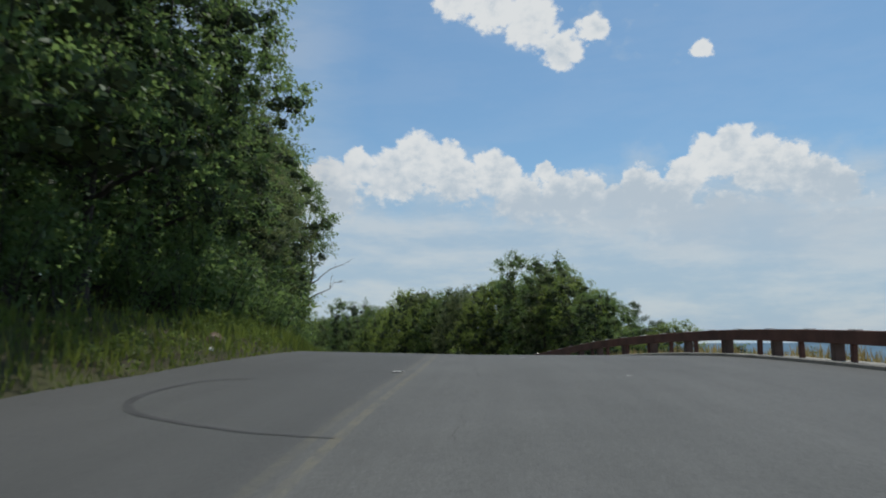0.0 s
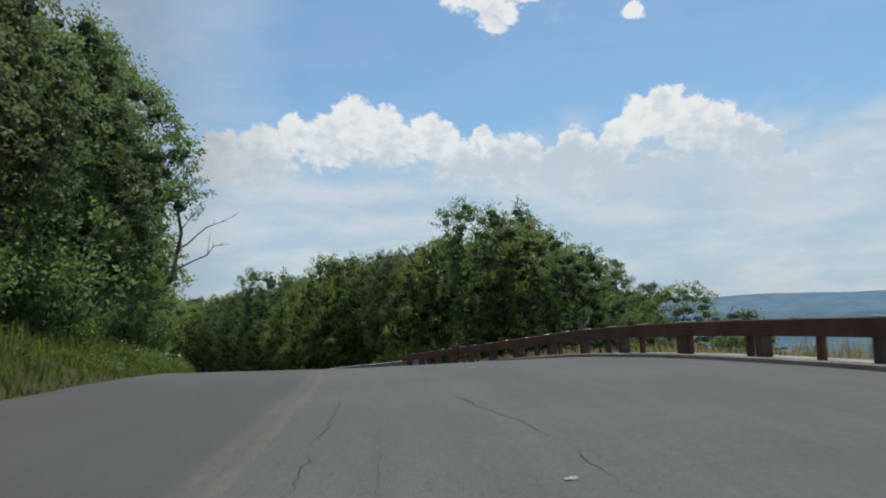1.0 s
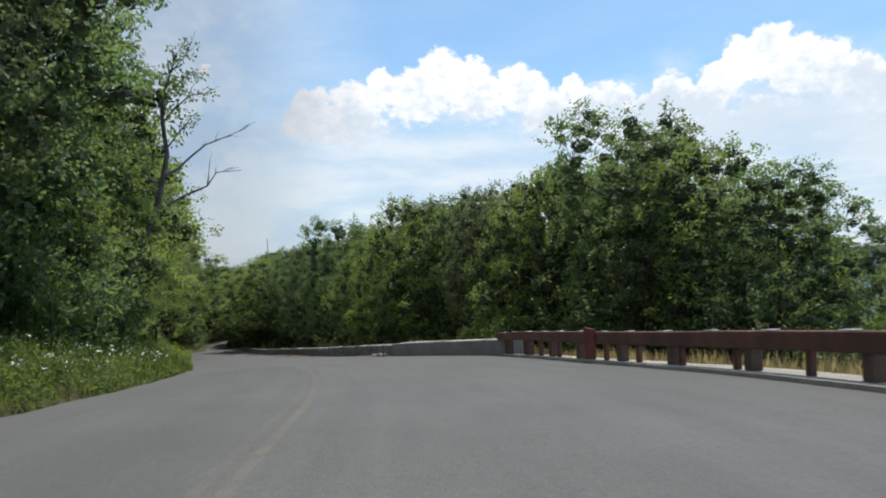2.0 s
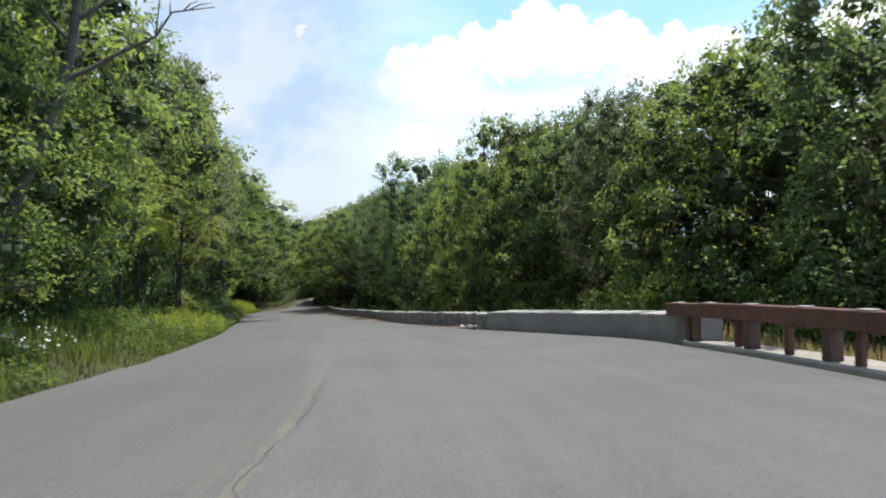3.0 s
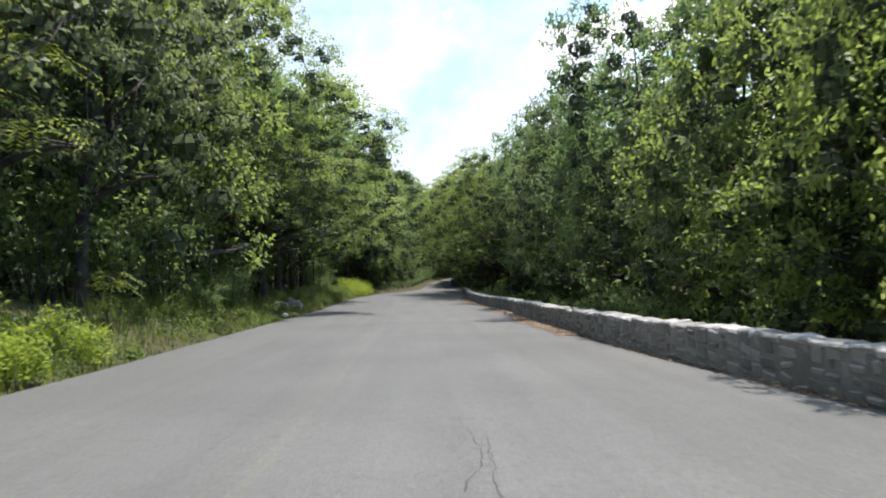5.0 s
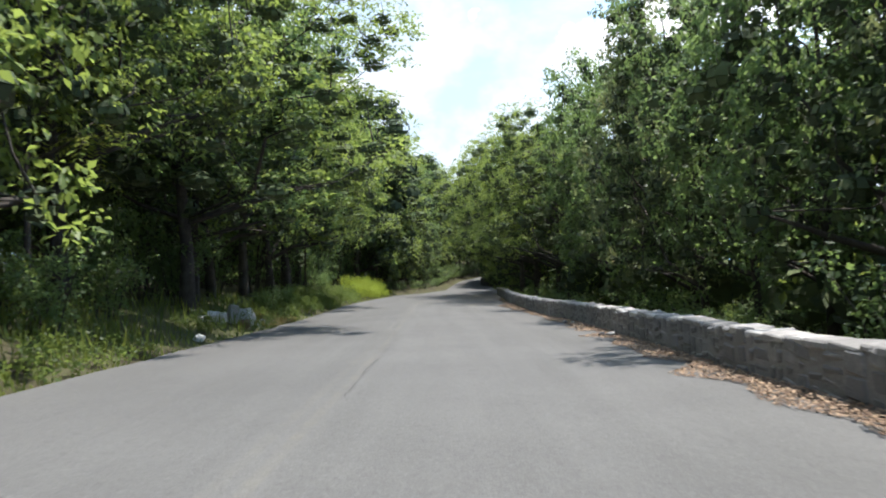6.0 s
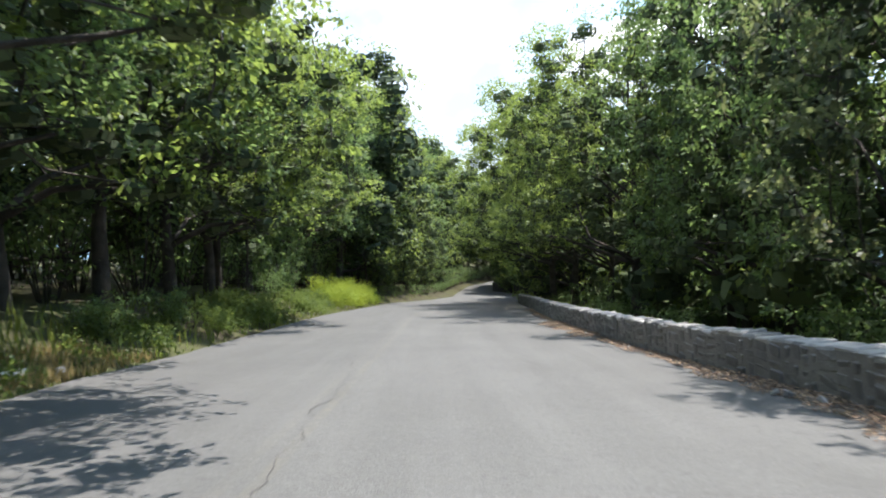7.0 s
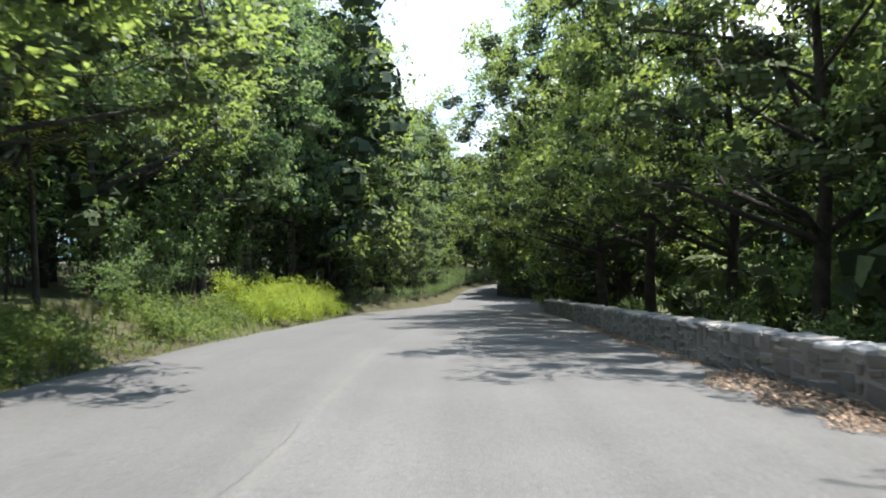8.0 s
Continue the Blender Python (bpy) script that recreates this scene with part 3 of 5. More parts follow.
# ---- stone walls ----
def build_walls():
    # smooth plastered stretch beside the end of the rail
    one = empty("roadside_wall", pose(*at(60, right_edge(60) + 0.3)))
    tagged(one, "low grey plastered roadside wall with pale flat top", "wall", "roadside walls", "thing")
    inv = one.matrix_world.inverted()
    def back(s):
        """The wall steps back behind the rail's end."""
        return float(np.interp(s, (52, 54, 57), (0.42, 0.30, 0.03)))

    st = [(s, right_edge(s) + back(s)) for s in np.arange(52.05, 63.0, 0.54)]
    v, f = sweep(st, [(0.0, -0.25), (0.0, 0.62), (0.02, 0.645), (0.50, 0.645), (0.52, 0.62), (0.52, -0.4)])
    me = mesh_of("wall_body", v, f, [M_PLASTER])
    me.transform(inv)
    part("wall_body", me, one)
    rnd = random.Random(11)
    slabs = [box_mesh("cap_stone", 0.50, 0.64, 0.05, [M_CAP], 0.014, 0.013, k) for k in range(8)]
    lengths = (0.26, 0.34, 0.40, 0.46, 0.52, 0.58, 0.36, 0.48)
    rough = [box_mesh("cap_stone", 0.40, w_ - 0.008, h_, [M_CAP], 0.024, 0.026, 40 + k) for k, (w_, h_) in enumerate(zip(lengths, (0.07, 0.06, 0.085, 0.065, 0.075, 0.06, 0.09, 0.07)))]
    s = 52.4
    while s < 62.8:
        p = at(s, right_edge(s) + back(s) + 0.27, 0, False)
        ob = part("cap_stone", rnd.choice(slabs), one)
        ob.matrix_local = inv @ pose(p[0], p[1], p[2] + 0.66 + rnd.uniform(-0.006, 0.006), slope(s) + rnd.uniform(-0.3, 0.3), -2.2 + rnd.uniform(-0.6, 0.6), heading(s) + edge_turn(s))
        s += 0.63
    # dry-laid stretch of cut stones
    two = empty("stone_wall", pose(*at(100, right_edge(100) + 0.3)))
    tagged(two, "long low wall of grey cut stones with pale capstones", "wall", "roadside walls", "thing")
    inv = two.matrix_world.inverted()
    st = [(s, right_edge(s) + 0.07) for s in np.arange(62.95, 141.0, 0.8)]
    v, f = sweep(st, [(0.0, -0.3), (0.0, 0.57), (0.46, 0.57), (0.46, -0.5)])
    me = mesh_of("wall_core", v, f, [M_MORTAR])
    me.transform(inv)
    part("wall_core", me, two)
    # rubble stones of uneven size, bedded nearly flush in mortar
    widths, tall_ = (0.16, 0.25, 0.38), (0.13, 0.185, 0.24)
    stones = [[box_mesh("stone", 0.16, w - 0.005, h - 0.012, [M_STONE], 0.03, 0.024, 20 + 7 * i + 3 * j) for j, h in enumerate(tall_)] for i, w in enumerate(widths)]
    rest_v, rest_f = [], []
    s = 63.05
    while s < 140.6:
        wide = rnd.choice(widths)
        z = rnd.uniform(-0.12, 0.0)
        while z < 0.50:
            j = rnd.randrange(3)
            i = max(0, min(2, widths.index(wide) + rnd.choice((-1, 0, 0))))
            mid = s + wide / 2 + rnd.uniform(-0.02, 0.02)
            p = at(mid, right_edge(mid) + 0.136 + rnd.uniform(-0.008, 0.010), 0, False)
            m = inv @ pose(p[0], p[1], p[2] + min(z + tall_[j] / 2, 0.50), slope(mid) + rnd.uniform(-7, 7), rnd.uniform(-3, 3), heading(mid) + edge_turn(mid) + rnd.uniform(-2, 2))
            me = stones[i][j]
            if mid < 79.0:
                ob = part("stone", me, two)
                ob.matrix_local = m
            else:
                k = len(rest_v)
                rest_v += [m @ q.co for q in me.vertices]
                rest_f += [[k + n_ for n_ in poly.vertices] for poly in me.polygons]
            z += tall_[j] + 0.012
        s += wide + 0.008
    part("stonework", mesh_of("stonework", rest_v, rest_f, [M_STONE]), two, "", "stuff")
    s = 63.0
    while s < 140.6:
        k = rnd.randrange(8)
        mid = s + lengths[k] / 2
        p = at(mid, right_edge(mid) + 0.27 + rnd.uniform(-0.02, 0.02), 0, False)
        ob = part("cap_stone", rough[k], two)
        ob.matrix_local = inv @ pose(p[0], p[1], p[2] + 0.585 + 0.03 * noise.noise(Vector((mid * 0.55, 0, 2))) + rnd.uniform(-0.014, 0.014), slope(mid) + rnd.uniform(-2, 2), -2.2 + rnd.uniform(-2.5, 2.5), heading(mid) + edge_turn(mid) + rnd.uniform(-3, 3))
        s += lengths[k]
    # a further wall past the gap
    three = empty("far_wall", pose(*at(170, right_edge(170) + 0.3)))
    tagged(three, "low stone wall further down the road, coloured dark for shade", "wall", "roadside walls", "thing")
    inv = three.matrix_world.inverted()
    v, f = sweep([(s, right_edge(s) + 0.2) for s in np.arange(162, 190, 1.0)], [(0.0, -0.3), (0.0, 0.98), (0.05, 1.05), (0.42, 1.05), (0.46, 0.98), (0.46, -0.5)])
    me = mesh_of("wall_body", v, f, [M_SHADE_STONE])
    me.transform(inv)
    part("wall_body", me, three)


# ---- trees ----
def ball(k):
    """The corners of a ball of 6 k k four-cornered faces."""
    quads = []
    for axis in range(3):
        for sign in (-1, 1):
            for i in range(k):
                for j in range(k):
                    face = []
                    for di, dj in ((0, 0), (1, 0), (1, 1), (0, 1)):
                        q = np.zeros(3)
                        q[axis], q[(axis + 1) % 3], q[(axis + 2) % 3] = sign, 2 * (i + di) / k - 1, 2 * (j + dj) / k - 1
                        face.append(q / np.linalg.norm(q))
                    quads.append(face)
    quads = np.array(quads)
    return quads.mean(1)[:, None] + (quads - quads.mean(1)[:, None]) * 0.86


BALLS = {2: ball(2), 3: ball(3)}


def thicket(rng, centres, radii, fineness=2, flat=0.75):
    """Dense inner foliage in shade tone: a ragged shell of broad sprays round each centre."""
    count, face = len(centres), BALLS[fineness]
    rough = rng.uniform(0.62, 1.18, (count, len(face), 1, 1)) + rng.uniform(-0.16, 0.16, (count, len(face), 4, 1))
    v = face[None] * rough * np.asarray(radii)[:, None, None, None] * [1, 1, flat]
    return (v + np.asarray(centres)[:, None, None, :]).reshape(-1, 3)


def grow_tree(name, seed, height, spread, clear, leaf, mat, lobes=70, sprays=18, lean=0.0, dome=0.42, sides=6, lump=0.82, bias=0.4, fineness=2):
    """A tapered trunk and limbs; the crown is made of many lumps, each a thicket with sprays of leaves over it. bias: how far the crown thickens towards +x."""
    rnd, rng = random.Random(seed), np.random.default_rng(seed)
    verts, faces, mids, sizes, outs, boughs = [], [], [], [], [], []
    bend = [Vector((0, 0, 0))]
    drift = Vector((rnd.uniform(-1, 1), rnd.uniform(-1, 1), 0)) * 0.05 + Vector((lean, 0, 0)) * 0.10
    for i in range(6):
        drift += Vector((rnd.uniform(-1, 1), rnd.uniform(-1, 1), 0)) * 0.07
        bend.append(bend[-1] + Vector((drift.x, drift.y, 1)) * height * 0.9 / 6)
    r0 = 0.012 * height + 0.03
    tube(verts, faces, [bend[0] - Vector((0, 0, 0.5))] + bend, [r0 * 1.4, r0 * 1.15] + [r0 * (1 - 0.15 * i) for i in range(1, 7)], sides + 2)

    def on_trunk(z):
        k = min(max(z / (height * 0.9), 0) * 6, 5.999)
        return bend[int(k)].lerp(bend[int(k) + 1], k % 1)

    def girth(g):
        across = g - dome
        return max(0.10, 1 - (abs(across) / (1.0 - dome + 0.04 if across > 0 else dome + 0.28)) ** 2.3) ** 0.5

    swell = [(rnd.uniform(0, math.tau), rnd.uniform(0.1, 0.95), rnd.uniform(-0.42, 0.38)) for _ in range(9)]
    for i in range(lobes):
        g = ((i + rnd.random() * 0.9) / lobes) ** 0.92
        w = i * 2.4 + rnd.uniform(-0.5, 0.5)
        w -= bias * math.sin(w)
        bulge = 1 + sum(k * math.exp(-3.2 * (1 - math.cos(w - w0)) - 14 * (g - g0) ** 2) for w0, g0, k in swell)
        reach = spread * girth(g) * bulge * rnd.uniform(0.70, 1.02) * (1 + 0.42 * lean * math.cos(w))
        out = Vector((math.cos(w), math.sin(w), 0))
        axis_ = on_trunk(height * (clear + (0.95 - clear) * g))
        size = lump * rnd.uniform(0.7, 1.35)
        mid = axis_ + out * max(reach - size * 0.6, 0.05) + Vector((0, 0, rnd.uniform(-0.3, 0.3)))
        mids.append(mid)
        sizes.append(size)
        outs.append(out * (0.55 if g < 0.85 else 0.2))
        if i % 6 == 0:
            root = on_trunk(max(mid.z - reach * rnd.uniform(0.45, 0.85), height * clear * 0.75))
            rl = r0 * (1.02 - g) * 0.42 + 0.014
            line = [root, root.lerp(mid, 0.4) + Vector([rnd.uniform(-0.12, 0.12) * reach for _ in range(3)]), root.lerp(mid, 0.75) + Vector([rnd.uniform(-0.08, 0.08) * reach for _ in range(3)]), mid]
            bough = ([], []) if sides > 4 else (verts, faces)
            tube(*bough, line, [rl, rl * 0.72, rl * 0.48, rl * 0.22], sides - 1)
            boughs += [bough] if sides > 4 else []
        elif sides > 4:
            near_ = min(range(len(mids) - 1), key=lambda q: (mids[q] - mid).length) if len(mids) > 1 else 0
            start = mids[near_] if len(mids) > 1 else axis_
            tube(verts, faces, [start, start.lerp(mid, 0.5) + Vector((0, 0, -0.1)), mid + Vector((0, 0, size * 0.9))], [0.025, 0.018, 0.005], 3)
    mids_, sizes_, outs_ = np.array([tuple(q) for q in mids]), np.array(sizes), np.array([tuple(q) for q in outs])
    d = rng.normal(size=(lobes, sprays, 3))
    d /= np.linalg.norm(d, axis=2)[:, :, None]
    d += outs_[:, None] + [0, 0, 0.5]
    d /= np.linalg.norm(d, axis=2)[:, :, None]
    c = mids_[:, None] + d * (sizes_[:, None] * rng.uniform(0.62, 1.12, (lobes, sprays)))[:, :, None] * [1.05, 1.05, 0.78]
    c = c.reshape(-1, 3)
    v = leaf_cloud(rng, c, np.full(len(c), leaf * 1.5), 9, leaf * 1.04, 0.45, 1.8)
    q = rng.random(lobes * 2 // 3) * 0.92
    hearts = np.array([tuple(on_trunk(height * (clear + (0.92 - clear) * g))) for g in q])
    w, far_ = rng.uniform(0, math.tau, len(q)), np.array([spread * girth(g) for g in q]) * rng.uniform(0.1, 0.62, len(q))
    hearts += np.stack([np.cos(w) * far_, np.sin(w) * far_, 0 * w], 1)
    tree = empty(name)
    trunk = part("trunk", mesh_of("trunk", verts, faces, [M_BARK], True), tree)
    for bv, bf in boughs:
        part("bough", mesh_of("bough", bv, bf, [M_BARK], True), trunk)
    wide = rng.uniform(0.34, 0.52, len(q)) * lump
    # opaque dark filler that stands in for shade between the leaves
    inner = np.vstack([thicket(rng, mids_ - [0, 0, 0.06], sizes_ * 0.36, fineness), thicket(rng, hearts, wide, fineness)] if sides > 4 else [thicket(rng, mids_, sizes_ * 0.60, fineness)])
    part("crown", quads_mesh("crown", v, [mat]), tree)
    part("inner_foliage", quads_mesh("inner_foliage", inner, [M_INNER_SHADE]), tree, "dense matt sprays inside the crown, coloured dark for its shade")
    return tree


def grow_pine(name, seed, height, spread):
    """A ragged pine: a straight trunk, uneven level boughs that turn up at the tip, needles in flat sprays."""
    rnd, rng = random.Random(seed), np.random.default_rng(seed)
    verts, faces, boughs, centres = [], [], [], []
    tube(verts, faces, [Vector((0, 0, -0.5)), Vector((0.05, 0, height * 0.5)), Vector((0, 0.08, height))], [0.016 * height, 0.011 * height, 0.01], 7)
    for i in range(34):
        g = (i + rnd.random()) / 34
        z, w = height * (0.16 + 0.82 * g), i * 2.4 + rnd.uniform(-0.6, 0.6)
        reach = spread * (1.08 - g) ** 0.75 * rnd.uniform(0.45, 1.15)
        out = Vector((math.cos(w), math.sin(w), 0))
        line = [Vector((0, 0, z)), Vector((0, 0, z)) + out * reach * 0.55 + Vector((0, 0, 0.03 * reach)), Vector((0, 0, z)) + out * reach + Vector((0, 0, 0.22 * reach))]
        bv, bf = [], []
        tube(bv, bf, line, [0.035 * (1.1 - g) + 0.01, 0.018, 0.006], 4)
        boughs.append((bv, bf))
        for q in np.linspace(0.35, 1.05, 9):
            p_ = line[0].lerp(line[1], q * 2) if q < 0.5 else line[1].lerp(line[2], q * 2 - 1)
            side = Vector((-out.y, out.x, 0)) * rnd.uniform(-0.32, 0.32) * reach * (1.15 - q)
            centres.append(tuple(p_ + side + Vector((0, 0, rnd.uniform(-0.05, 0.12)))))
    tree = empty(name)
    trunk = part("trunk", mesh_of("trunk", verts, faces, [M_BARK], True), tree)
    for bv, bf in boughs:
        part("bough", mesh_of("bough", bv, bf, [M_BARK], True), trunk)
    v = leaf_cloud(rng, np.array(centres), np.full(len(centres), 0.26), 34, 0.17, -0.25, 5.0)
    part("crown", quads_mesh("crown", v, [M_PINE]), tree)
    return tagged(tree, "ragged dark pine on the slope behind the guard rail", "tree", "roadside trees")


def grow_shrub(name, seed, height, spread, leaf, per, mat):
    rnd, rng = random.Random(seed), np.random.default_rng(seed)
    verts, faces, centres, radii = [], [], [], []
    for i in range(9):
        w = i * 2.4 + rnd.uniform(-0.4, 0.4)
        out = Vector((math.cos(w), math.sin(w), 0)) * spread * rnd.uniform(0.3, 1.0)
        top = Vector((out.x, out.y, height * rnd.uniform(0.55, 1.0)))
        line = [Vector((out.x * 0.1, out.y * 0.1, -0.25)), Vector((out.x * 0.5, out.y * 0.5, top.z * 0.55)), top]
        tube(verts, faces, line, [0.02, 0.014, 0.006], 4)
        for q in (0.3, 0.5, 0.7, 0.85, 1.0):
            p = line[0].lerp(line[1], q * 2) if q < 0.5 else line[1].lerp(line[2], q * 2 - 1)
            centres.append(p + Vector([rnd.uniform(-0.15, 0.15) * spread for _ in range(3)]))
            radii.append(spread * rnd.uniform(0.22, 0.36))
    shrub = empty(name)
    part("stem", mesh_of("stem", verts, faces, [M_BARK], True), shrub)
    c = np.array([tuple(q) for q in centres])
    v = np.vstack([leaf_cloud(rng, c, np.array(radii), per, leaf, 0.35, 1.9), leaf_cloud(rng, c[::3], np.array(radii)[::3] * 0.7, 9, leaf * 1.25, 0.2, 1.6)])
    part("foliage", quads_mesh("foliage", v, [mat]), shrub)
    return shrub


def plant_trees():
    oak = "broad green oak with dense dark summer leaves"
    maple = "full green maple with bright summer leaves"
    near = [
        tagged(grow_tree("oak_tree", 1, 11.5, 3.9, 0.24, 0.145, M_OAK, 68, 13, 0.3), oak, "tree", "roadside trees"),
        tagged(grow_tree("oak_tree", 2, 12.5, 4.1, 0.28, 0.147, M_OAK, 68, 13, 0.3, 0.5), oak, "tree", "roadside trees"),
        tagged(grow_tree("maple_tree", 3, 10.5, 3.6, 0.17, 0.141, M_MAPLE, 68, 13, 0.3), maple, "tree", "roadside trees"),
        tagged(grow_tree("maple_tree", 4, 9.5, 3.7, 0.10, 0.141, M_MAPLE, 68, 13, 0.3, 0.36), maple, "tree", "roadside trees"),
        tagged(grow_tree("hickory_tree", 5, 12.0, 3.6, 0.24, 0.141, M_GREY, 68, 13, 0.3, 0.46, 6, 0.72), "tall hickory with greyish green leaves", "tree", "roadside trees"),
        tagged(grow_tree("oak_tree", 8, 13.0, 4.8, 0.30, 0.112, M_MAPLE, 92, 19, 0.9, 0.5, 6, 0.82, 0.4, 3), "wide oak whose boughs hang over the road", "tree", "roadside trees"),
    ]
    far = [
        tagged(grow_tree("oak_tree", 6, 11.5, 4.0, 0.09, 0.19, M_OAK, 40, 6, 0.0, 0.42, 4, 1.0, 0.0, 3), "dark green oak deeper in the wood", "tree", "trees of the wood"),
        tagged(grow_tree("maple_tree", 7, 10.5, 3.8, 0.09, 0.18, M_MAPLE, 40, 6, 0.0, 0.4, 4, 1.0, 0.0, 3), "green maple deeper in the wood", "tree", "trees of the wood"),
    ]
    deep = [tagged(grow_tree("oak_tree", 11, 11.0, 4.1, 0.10, 0.24, M_OAK, 26, 5, 0.0, 0.42, 4, 1.15, 0.0, 3), "dark oak deep in the wood", "tree", "trees of the wood")]
    mid = [
        tagged(grow_tree("oak_tree", 9, 12.0, 3.8, 0.12, 0.165, M_OAK, 48, 8, 0.2, 0.42, 4, 0.95, 0.4, 3), "dark green oak further down the road", "tree", "roadside trees"),
        tagged(grow_tree("maple_tree", 10, 11.0, 3.7, 0.10, 0.16, M_MAPLE, 48, 8, 0.2, 0.4, 4, 0.95, 0.4, 3), "green maple further down the road", "tree", "roadside trees"),
    ]
    rnd = random.Random(21)
    stature = {proto: h for proto, h in zip(near + far + mid + deep, (11.5, 12.5, 10.5, 9.5, 12.0, 13.0, 11.5, 10.5, 12.0, 11.0, 11.0))}
    used = {}

    def put(proto, s, u, height, slim=1.0, free=45):
        p = at(s, u)
        k = height / stature[proto]
        spin = heading(s) + (0 if u < 0 else 180) + rnd.uniform(-free, free)
        m = pose(p[0], p[1], p[2] - 0.05, rnd.uniform(-2, 2), rnd.uniform(-2, 2), spin) @ Matrix.Diagonal((k * slim, k * slim, k, 1))
        if proto in used:
            copy_thing(proto, m @ used[proto])
        else:
            used[proto] = Matrix.Diagonal((1 / (k * slim), 1 / (k * slim), 1 / k, 1))
            proto.matrix_basis = m

    def row(pool, start, end, offset, gap, height, wander=0.8, slim=1.0):
        s = start
        rnd.seed(int(start * 10 + 7 * abs(offset(start))))
        while s < end:
            put(rnd.choice(pool), s, offset(s) + rnd.uniform(-wander, wander), rnd.uniform(*height), slim * rnd.uniform(0.92, 1.06))
            s += rnd.uniform(*gap)

    tall = [near[0], near[2], near[1], near[2], near[3]]
    # left side: the row along the road, then the wood behind it
    row([near[0], near[4], near[1], near[0]], 7, 27, lambda s: -9.9, (3.6, 4.6), (11.2, 12.6))
    row([near[0], near[4], near[1]], 28, 40, lambda s: -10.3, (3.4, 4.4), (10.2, 11.6), 0.6, 0.92)
    row(near[:5], 41, 66, lambda s: -10.6, (3.4, 4.3), (11.8, 13.8))
    row(near[:5], 67, 76, lambda s: -10.6, (3.4, 4.3), (12.0, 13.4))
    row([near[0], near[1], near[4]], 77.5, 85, lambda s: -8.9, (3.2, 4.0), (14.4, 15.6), 0.4, 0.8)
    row(tall, 86.5, 91, lambda s: -9.6, (3.0, 3.8), (13.4, 14.6), 0.5, 0.88)
    put(near[5], 92.4, -8.4, 13.2, 0.95, 10)
    put(near[0], 96.2, -10.4, 13.6, 0.95, 20)
    put(near[5], 98.4, -7.7, 11.6, 1.48, 4)
    put(near[1], 100.6, -8.2, 10.6, 1.2, 20)
    row(tall, 105, 114, lambda s: -8.7, (3.4, 4.2), (13.4, 14.8), 0.5, 1.05)
    put(near[5], 115.8, -8.4, 9.8, 1.55, 4)
    put(near[0], 120.0, -9.6, 13.0, 0.95, 15)
    put(near[5], 124.6, -9.8, 13.0, 0.88, 8)
    put(near[5], 128.6, -11.6, 14.4, 0.85, 12)
    put(near[0], 132.5, -10.0, 14.0, 0.9, 15)
    put(near[1], 137, -9.6, 14.0, 0.9, 15)
    row(mid, 140.5, 184, lambda s: -8.5, (3.2, 4.2), (15.8, 18.4), 0.6)
    row(mid, 142, 188, lambda s: left_edge(s) - 2.7, (2.6, 3.4), (6.4, 8.6), 0.4, 0.8)
    row(mid, 185, 218, lambda s: left_edge(s) - 4.4, (3.2, 4.2), (15.5, 18.5))
    row(far, 4, 84, lambda s: -14.4, (4.6, 5.8), (12.8, 15.0), 1.2)
    row(far, 85, 210, lambda s: -14.6, (4.8, 6.0), (14.5, 17.0), 1.2)
    row(deep, 2, 170, lambda s: -20.5, (7.0, 9.0), (14.0, 17.0), 2.0)
    row(deep, 92, 180, lambda s: -27.5, (4.6, 5.8), (12.0, 15.0), 1.5)
    # right side behind the wall
    row([near[0], near[2], near[3], near[4]], 59, 67, lambda s: 11.6, (3.4, 4.2), (10.4, 11.4), 0.5, 0.88)
    put(near[4], 64.8, 10.8, 11.7, 0.58, 60)
    put(near[2], 72.2, 8.6, 12.1, 0.62, 60)
    for kind, s, u, h, slim in (
        (0, 67.6, 12.6, 12.4, 0.9), (2, 69.4, 10.2, 11.3, 0.84), (4, 72.2, 11.0, 12.6, 0.85), (2, 74.6, 12.4, 11.2, 0.9), (3, 76.0, 9.2, 9.4, 0.86), (2, 79.2, 9.3, 11.4, 0.86), (0, 82.8, 10.0, 12.4, 0.86), (4, 86.6, 10.2, 13.4, 0.84),
        (1, 91.0, 9.2, 14.4, 0.80), (0, 94.8, 10.2, 13.3, 0.84), (1, 98.4, 10.0, 13.4, 0.80), (4, 102.2, 9.9, 13.8, 0.84), (0, 106.0, 10.9, 14.0, 0.82), (1, 110.4, 9.9, 14.4, 0.82), (0, 114.0, 10.2, 14.4, 0.82), (1, 117.4, 11.0, 15.4, 0.80),
    ):
        put(near[kind], s, u, h, slim, 50)
    put(near[5], 121.0, 8.2, 14.0, 1.06, 12)
    put(near[5], 126.0, 8.0, 13.2, 1.02, 12)
    put(near[5], 130.8, 6.9, 13.8, 1.08, 10)
    put(near[5], 136.4, 6.3, 13.4, 1.2, 8)
    row(tall, 141, 148, lambda s: right_edge(s) + 4.6, (3.4, 4.2), (15.0, 16.6))
    row(mid, 149, 222, lambda s: right_edge(s) + 3.5, (3.0, 4.0), (16.0, 19.0))
    row(far, 57, 82, lambda s: right_edge(s) + 10.2, (3.4, 4.4), (11.6, 13.6), 1.2)
    row(far, 78, 215, lambda s: right_edge(s) + 10.2, (4.2, 5.4), (13.5, 16.0), 1.2)
    row(deep, 60, 170, lambda s: right_edge(s) + 15.8, (6.0, 8.0), (12.0, 15.0), 1.8)
